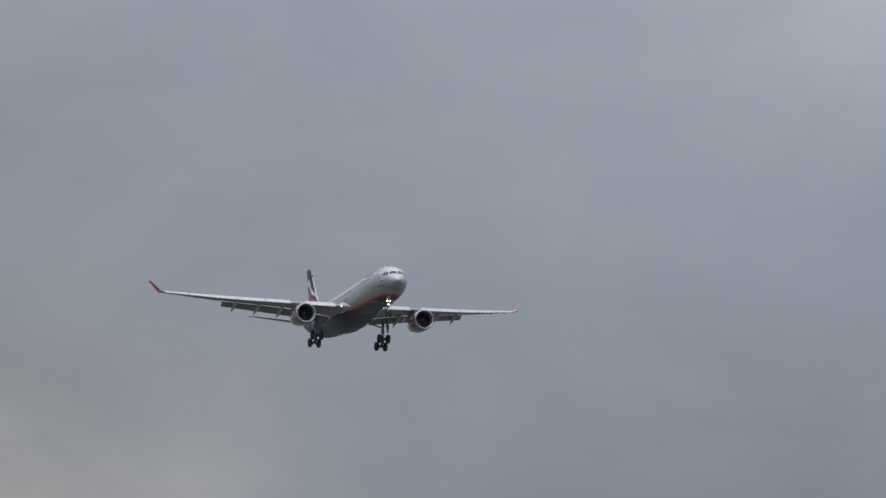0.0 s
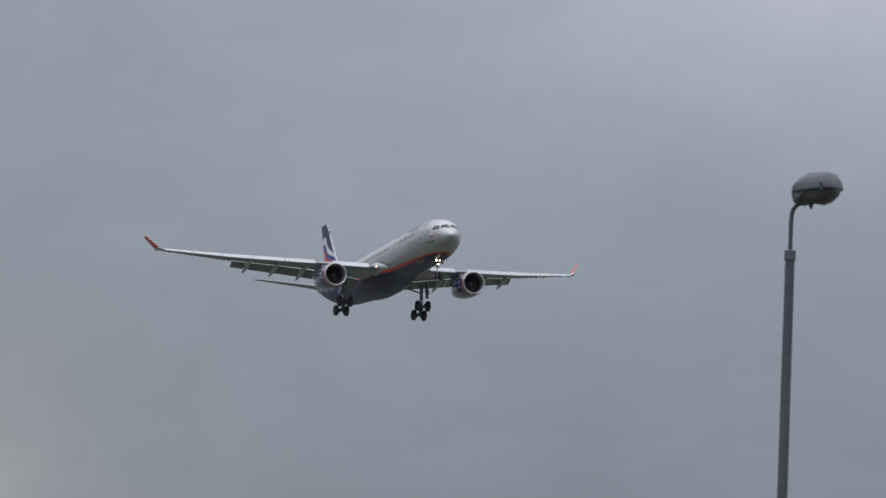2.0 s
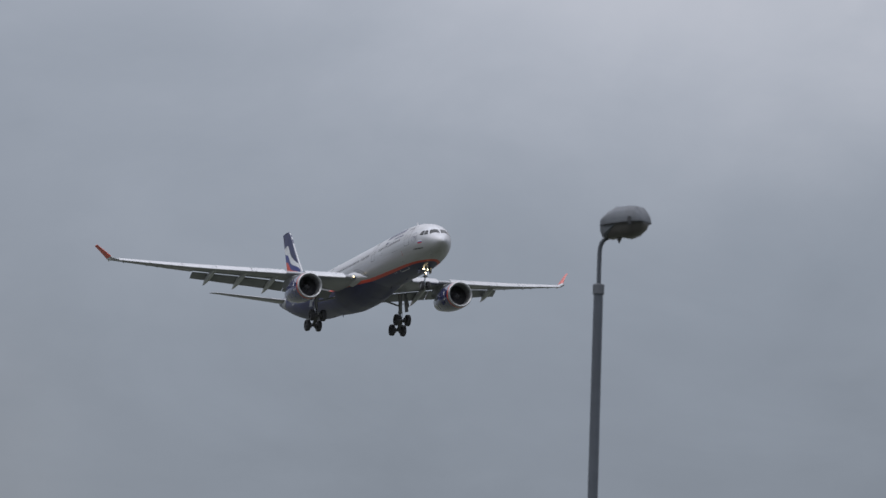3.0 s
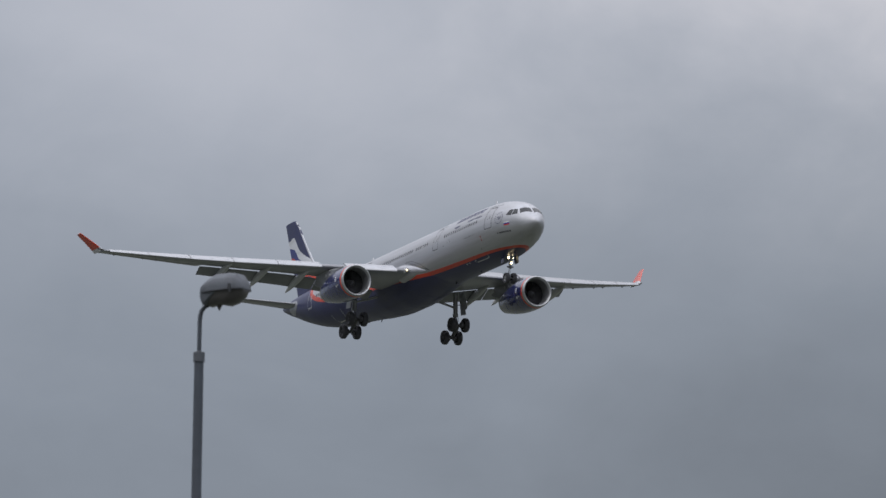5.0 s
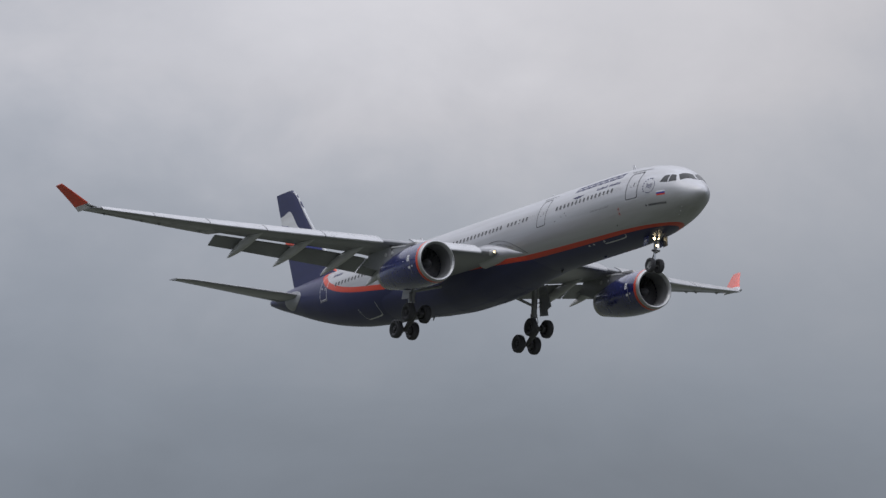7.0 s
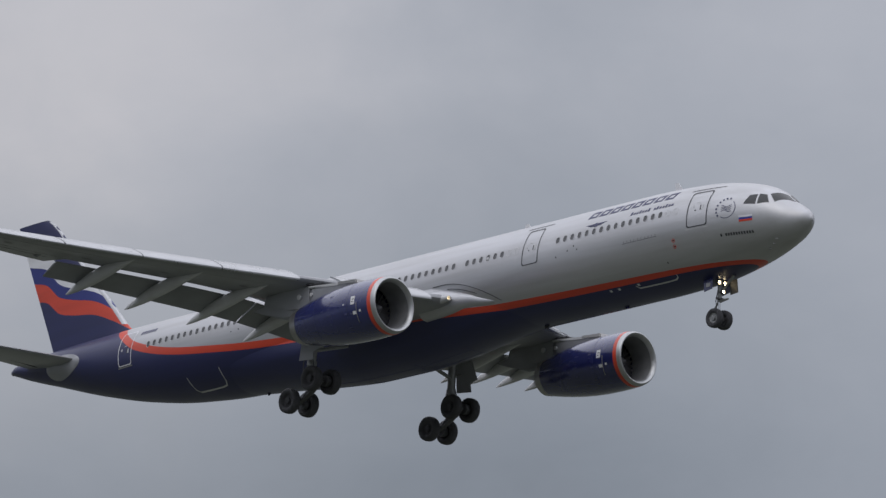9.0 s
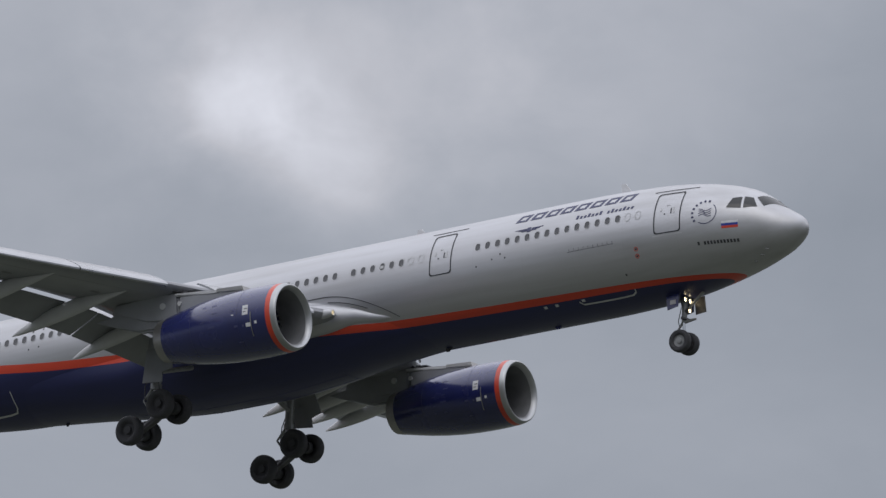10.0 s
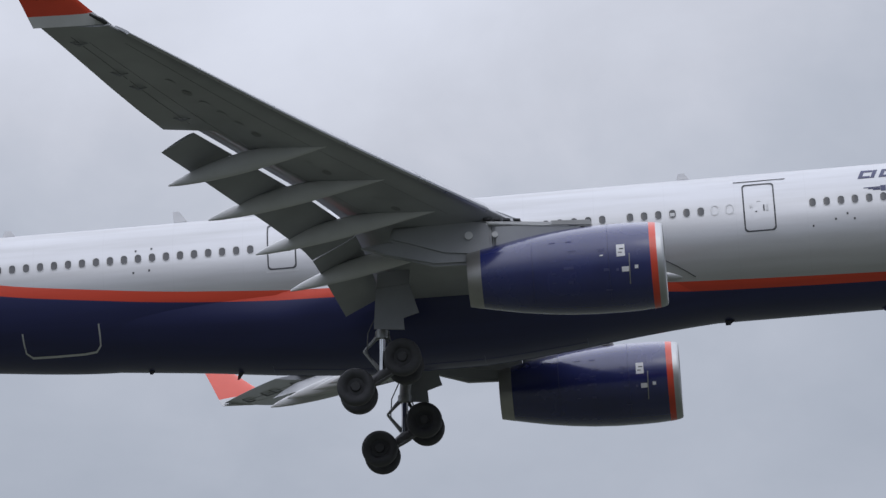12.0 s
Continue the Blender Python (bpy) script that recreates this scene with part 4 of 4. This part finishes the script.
def build_cockpit():
    # panes: corners as metres aft and degrees from the crown
    for s in (-1, 1):
        for name, c in (("windscreen", ((0.98, 4), (1.52, 4), (1.95, 39), (1.58, 54))), ("cockpit_window", ((2.06, 44), (2.41, 47), (2.36, 69), (1.82, 61))), ("cockpit_window", ((2.50, 49), (2.86, 54), (3.06, 71), (2.46, 70)))):
            def f(u, v, o, c=c):
                a = [(1 - u) * (1 - v), u * (1 - v), u * v, (1 - u) * v]
                return at_angle(-sum(w * q[0] for w, q in zip(a, c)), sum(w * q[1] for w, q in zip(a, c)), s, o + 0.004)
            hull_sheet(name, M_GLASS, fuselage, f, 6, 6, "dark cockpit glazing")


build_cockpit()


def bar(name, mat, parent, x0, x1, z0, z1, side, slant=0.0, label=""):
    return hull_sheet(name, mat, parent, lambda u, v, o: on_hull(x0 + (x1 - x0) * u + slant * v, z0 + (z1 - z0) * v, side, o), max(1, int(abs(x1 - x0) / 0.5)), 3, label, 0.010)


def build_markings(side):
    # airline title: eight leaning open blocks
    x0, pitch = -13.92, 0.785
    for k in range(8):
        a = x0 + pitch * k
        z0, z1 = 1.69, 2.09
        t = 0.15
        w = 0.62
        sl = 0.16
        letter = bar("title_block", M_INK, fuselage, a, a + t, z0, z1, side, sl, "dark blue leaning title block")
        bar("title_stroke", M_INK, letter, a + w - t, a + w, z0, z1, side, sl)
        bar("title_stroke", M_INK, letter, a + t + sl * 0.82, a + w - t + sl * 0.82, z1 - 0.10, z1, side, 0.0)
        bar("title_stroke", M_INK, letter, a + t, a + w - t, z0, z0 + 0.10, side, 0.0)
    # subtitle
    for k in range(15):
        if k == 7:
            continue
        a = -10.52 + 0.203 * k
        bar("subtitle_block", M_INK, fuselage, a, a + 0.12, 1.20, 1.33 + 0.06 * (k % 3 == 0), side, 0.04)
    # winged emblem
    em = bar("emblem", M_INK, fuselage, -13.1, -12.9, 1.06, 1.30, side, 0.0, "dark blue winged emblem")
    for d in (-1, 1):
        for k in range(3):
            c = -13.0 + d * 0.12
            bar("emblem_feather", M_INK, em, c, c + d * (0.62 - 0.17 * k), 1.22 - 0.055 * k, 1.255 - 0.05 * k, side, 0.02)
    # round alliance mark
    cx, cz = -3.97, 0.40
    def disc(name, r0, r1, a0, a1, n):
        bm = bmesh.new()
        p = [bm.verts.new(on_hull(cx + r0 * math.cos(t), cz + r0 * math.sin(t), side)) for t in [radians(a0 + (a1 - a0) * k / n) for k in range(n + 1)]]
        q = [bm.verts.new(on_hull(cx + r1 * math.cos(t), cz + r1 * math.sin(t), side)) for t in [radians(a0 + (a1 - a0) * k / n) for k in range(n + 1)]]
        for k in range(n):
            bm.faces.new((p[k], p[k + 1], q[k + 1], q[k]))
        return bm
    mk = part("round_mark", disc("ring", 0.48, 0.515, -125, 45, 40), M_INK, fuselage, "thin round alliance mark")
    for a in range(70, 215, 20):
        part("mark_stroke", disc("tick", 0.52, 0.62, a, a + 9, 3), M_INK, mk)
    for k in range(4):
        strip("mark_stroke", M_INK, mk, [(cx - 0.28 + 0.56 * u, cz - 0.12 + 0.09 * k + 0.06 * math.sin(6.0 * u + 0.4 * k)) for u in [i / 8 for i in range(9)]], 0.03, side)
    # small flag, three stripes
    fl = bar("flag", M_WHITE, fuselage, -3.26, -2.56, -0.18, -0.07, side, 0.0, "white, blue and red flag")
    bar("flag_stripe", M_FLAGBLUE, fl, -3.26, -2.56, -0.29, -0.18, side)
    bar("flag_stripe", M_RED, fl, -3.26, -2.56, -0.40, -0.29, side)
    for k in range(13):
        if k == 1:
            continue
        a = -4.42 + 0.142 * k
        bar("name_bar", M_SEAM, fuselage, a, a + 0.09, -1.00 - 0.002 * k, -0.86 - 0.002 * k, side)
    for k in range(6):
        a = -49.6 + 0.235 * k
        bar("registration_bar", M_INK, fuselage, a, a + 0.14, 1.56, 1.76, side, 0.04)
    # vents, ports and static plates
    lou = strip("louvre_line", M_SEAM, fuselage, [(-10.85 + 2.4 * i / 8, -0.33) for i in range(9)], 0.018, side)
    for i in range(10):
        strip("louvre_tick", M_SEAM, lou, [(-10.75 + 0.25 * i, -0.31), (-10.75 + 0.25 * i, -0.20)], 0.02, side)
    for z in (-0.75, -1.05):
        bm = bmesh.new()
        a = [bm.verts.new(on_hull(-7.35 + 0.10 * math.cos(t), z + 0.10 * math.sin(t), side)) for t in [2 * math.pi * k / 16 for k in range(16)]]
        b = [bm.verts.new(on_hull(-7.35 + 0.07 * math.cos(t), z + 0.07 * math.sin(t), side)) for t in [2 * math.pi * k / 16 for k in range(16)]]
        for k in range(16):
            bm.faces.new((a[k], a[(k + 1) % 16], b[(k + 1) % 16], b[k]))
        port = part("static_port", bm, M_RED, fuselage)
        bar("port_hole", M_SEAM, port, -7.40, -7.30, z - 0.03, z + 0.03, side)
    for x, z in ((-15.75, -0.18), (-14.2, -0.02), (-14.9, 0.02), (-14.45, 0.2), (-8.2, -1.75), (-41.3, 0.2), (-40.7, 0.25), (-41.2, 1.1), (-40.6, 1.15)):
        bar("small_port", M_SEAM, fuselage, x, x + 0.07, z, z + 0.08, side)
    # cargo doors: pale brackets on the navy belly
    strip("cargo_door_edge", M_PALE, fuselage, [(-11.05, -2.34), (-10.9, -2.45), (-10.3, -2.46), (-9.5, -2.46), (-8.8, -2.45), (-8.35, -2.43), (-8.15, -2.36), (-8.1, -2.25)], 0.05, side)
    strip("cargo_door_edge", M_PALE, fuselage, [(-45.65, -1.6), (-45.65, -1.9), (-45.62, -2.2), (-45.4, -2.34), (-44.5, -2.38), (-43.4, -2.40), (-42.95, -2.37), (-42.76, -2.2), (-42.73, -1.9), (-42.73, -1.5)], 0.06, side)
    # belly drain lights
    for x in (-12.3, -12.9, -10.9):
        bar("stencil", M_PALE, fuselage, x, x + 0.16, -2.36, -2.28, side)


for sd in (-1,):
    build_markings(sd)


def build_antennas():
    def blade(name, x, z, h, ch, lean, mat, down=False):
        k = -1 if down else 1
        bm = slab([(x, z), (x - lean, z + k * h), (x - lean - ch * 0.55, z + k * h), (x - ch - 0.1, z)], 0.05, 0.0, 0.012)
        part(name, bm, mat, fuselage)
    blade("antenna", -9.0, 2.78, 0.42, 0.42, 0.30, M_WHITE)
    blade("antenna", -20.2, 2.80, 0.25, 0.4, 0.2, M_WHITE)
    blade("antenna", -39.4, 2.80, 0.42, 0.42, 0.30, M_WHITE)
    blade("antenna", -46.0, 2.79, 0.22, 0.4, 0.2, M_WHITE)
    blade("antenna", -13.0, -2.80, 0.14, 0.3, 0.1, M_BLUE, True)
    blade("antenna", -18.9, -2.80, 0.20, 0.30, 0.22, M_SEAM, True)
    blade("drain_mast", -37.5, -3.18, 0.36, 0.16, 0.26, M_SEAM, True)
    blade("antenna", -40.9, -2.86, 0.2, 0.2, 0.14, M_SEAM, True)
    for k, (x, z) in enumerate(((-2.0, -1.55), (-1.7, -1.35), (-2.4, -1.75))):
        p = on_hull(x, z, -1, 0.0)
        part("pitot_probe", tube([p, p + Vector((0.02, -0.1, -0.06)), p + Vector((0.2, -0.13, -0.08))], [0.03, 0.025, 0.012], 6), M_STEEL, fuselage)


build_antennas()


# ---- street lamp ----
def build_street_lamp():
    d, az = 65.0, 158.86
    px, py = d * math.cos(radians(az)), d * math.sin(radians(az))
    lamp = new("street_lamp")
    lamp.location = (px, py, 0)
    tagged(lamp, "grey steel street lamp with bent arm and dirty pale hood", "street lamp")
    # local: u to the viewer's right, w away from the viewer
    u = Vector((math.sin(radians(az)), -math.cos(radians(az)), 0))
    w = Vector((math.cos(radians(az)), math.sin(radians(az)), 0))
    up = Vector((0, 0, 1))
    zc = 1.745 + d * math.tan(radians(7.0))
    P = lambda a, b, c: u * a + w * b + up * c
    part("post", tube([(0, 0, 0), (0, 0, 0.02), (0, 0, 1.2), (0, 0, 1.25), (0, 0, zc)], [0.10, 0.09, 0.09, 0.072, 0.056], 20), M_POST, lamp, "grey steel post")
    part("collar", tube([(0, 0, zc - 0.06), (0, 0, zc - 0.055), (0, 0, zc + 0.055), (0, 0, zc + 0.065)], [0.060, 0.069, 0.069, 0.055], 20), M_HOOD, lamp, "pale collar")
    arm = [P(0, 0, zc), P(0.0, 0, zc + 0.26), P(0.0, 0, zc + 0.42), P(0.006, 0, zc + 0.50), P(0.022, -0.005, zc + 0.555), P(0.055, -0.02, zc + 0.595), P(0.12, -0.04, zc + 0.63)]
    part("arm", tube(arm, 0.026, 12), M_POST, lamp, "thin bent arm")
    # head: a faceted lid over a rear housing and a dark bowl, seen from its side and a little from below
    base = P(0.055, 0, zc + 0.755)
    ax = (u * 0.88 - w * 0.46 + up * 0.06).normalized()
    sd = ax.cross(up).normalized()
    nu = sd.cross(ax).normalized()

    def shell(sections, outline):
        """Skin over cross-sections along the head: each has a place, a half width and a height or depth."""
        return loft([[base + ax * (0.94 * a) + sd * (hw * p) + nu * (h * q) for p, q in outline] for a, hw, h in sections])

    lid = [(-0.01, 0.11, 0.06), (0.015, 0.145, 0.10), (0.11, 0.18, 0.155), (0.23, 0.195, 0.20), (0.41, 0.195, 0.20), (0.51, 0.185, 0.185), (0.57, 0.15, 0.11), (0.59, 0.12, 0.03)]
    part("hood", shell(lid, ((1, 0), (1.0, 0.18), (0.95, 0.60), (0.86, 0.70), (0.60, 0.97), (0.50, 1), (-0.50, 1), (-0.60, 0.97), (-0.86, 0.70), (-0.95, 0.60), (-1.0, 0.18), (-1, 0))), M_HOOD, lamp, "dirty pale grey faceted hood")
    rim = [(a, hw + 0.004, 0.010) for a, hw, h in lid]
    part("seam_rim", shell(rim, ((1, 0), (1, -1), (-1, -1), (-1, 0))), M_SEAM, lamp, "dark joint under the hood")
    rear = [(-0.012, 0.11, 0.09), (0.02, 0.14, 0.145), (0.055, 0.15, 0.155), (0.12, 0.16, 0.10), (0.23, 0.17, 0.02)]
    part("rear_housing", shell(rear, ((1, -0.01), (0.97, -0.75), (0.80, -1), (-0.80, -1), (-0.97, -0.75), (-1, -0.01))), M_HOOD, lamp, "pale grey rear housing")
    bowl = [(0.045, 0.10, 0.15), (0.09, 0.13, 0.165), (0.15, 0.145, 0.155), (0.24, 0.16, 0.155), (0.34, 0.17, 0.18), (0.45, 0.165, 0.155), (0.535, 0.13, 0.10), (0.582, 0.09, 0.03)]
    part("diffuser", shell(bowl, ((1, -0.015), (0.94, -0.45), (0.76, -0.80), (0.42, -0.98), (0, -1), (-0.42, -0.98), (-0.76, -0.80), (-0.94, -0.45), (-1, -0.015))), M_BOWL, lamp, "dark brown diffuser bowl")
    for k in (1, -1):
        q = base + ax * 0.425 + sd * (0.198 * k)
        part("latch", tube([q - nu * 0.045, q + nu * 0.0, q + nu * 0.055], [0.018, 0.024, 0.020], 8), M_SEAM, lamp, "dark latch")
    q = base + ax * 0.185 - nu * 0.145
    part("lens_catch", tube([q, q - nu * 0.035, q - nu * 0.075], [0.04, 0.026, 0.006], 8), M_BOWL, lamp)


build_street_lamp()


# ---- overhead cables near the viewer, on two poles out of sight ----
def build_cables():
    way = Vector((-0.1264, 0.9916, -0.0267)).normalized()
    for name, place, r in CABLES:
        p = Vector(place)
        pts = [p + way * k + Vector((0, 0, 0.0003 * k * k)) for k in (-36, -25, -15, -8, -4, 0, 4, 8, 12, 18, 26, 36)]
        c = part("overhead_cable", tube(pts, r, 10), M_CABLE, None)
        tagged(c, "black overhead cable strung between two poles", "cable", "overhead cables")
    for k in (-36, 36):
        p = Vector(CABLES[0][1]) + way * k
        pole = tagged(new("utility_pole"), "dark tarred wooden utility pole carrying two cables", "utility pole", "utility poles")
        pole.location = (p.x - 0.16, p.y, 0)
        part("post", tube([(0, 0, 0), (0, 0, 4), (0, 0, 7.4)], [0.15, 0.13, 0.10], 14), M_POLEWOOD, pole)
        for c, reach in zip(CABLES, (0.2, 0.5)):
            zz = c[1][2] - 0.0267 * k + 0.0003 * k * k + 0.0267 * (c[1][1] - CABLES[0][1][1])
            part("bracket", tube([(0, 0, zz - 0.05), (reach, 0, zz - 0.03)], 0.03, 8), M_STEEL, pole)


CABLES = [
    ("cable", (-1.337, 3.043, 3.010), 0.0078),
    ("cable", (-1.809, 9.215, 4.227), 0.0078),
]
build_cables()


# ---- motion ----
# seconds; the place 25 m aft of the nose; roll and heading in degrees
FLIGHT = [
    (0, -825.66, 210.72, 96.47, 0.45, -1.2),
    (1, -756.94, 211.05, 92.12, 0.52, -1.2),
    (2, -688.32, 211.20, 87.91, 0.6, -1.18),
    (3, -619.82, 211.19, 83.90, 0.65, -1.1),
    (4, -551.43, 210.99, 79.97, 0.58, -0.92),
    (5, -483.15, 210.63, 76.19, 0.48, -0.7),
    (6, -414.99, 210.09, 72.55, 0.4, -0.45),
    (7, -346.94, 209.38, 69.00, 0.33, -0.28),
    (8, -279.01, 208.49, 65.64, 0.27, -0.12),
    (9, -211.19, 207.43, 62.42, 0.21, -0.03),
    (10, -143.48, 206.20, 59.34, 0.16, 0),
    (11, -75.89, 204.79, 56.39, 0.13, 0),
    (12, -8.41, 203.21, 53.58, 0.12, 0),
]


def motions():
    walk(airliner, [(t, pose(x, y, z, lean, -3.024, turn) @ pose(25, 0, 0)) for t, x, y, z, lean, turn in FLIGHT])


motions()
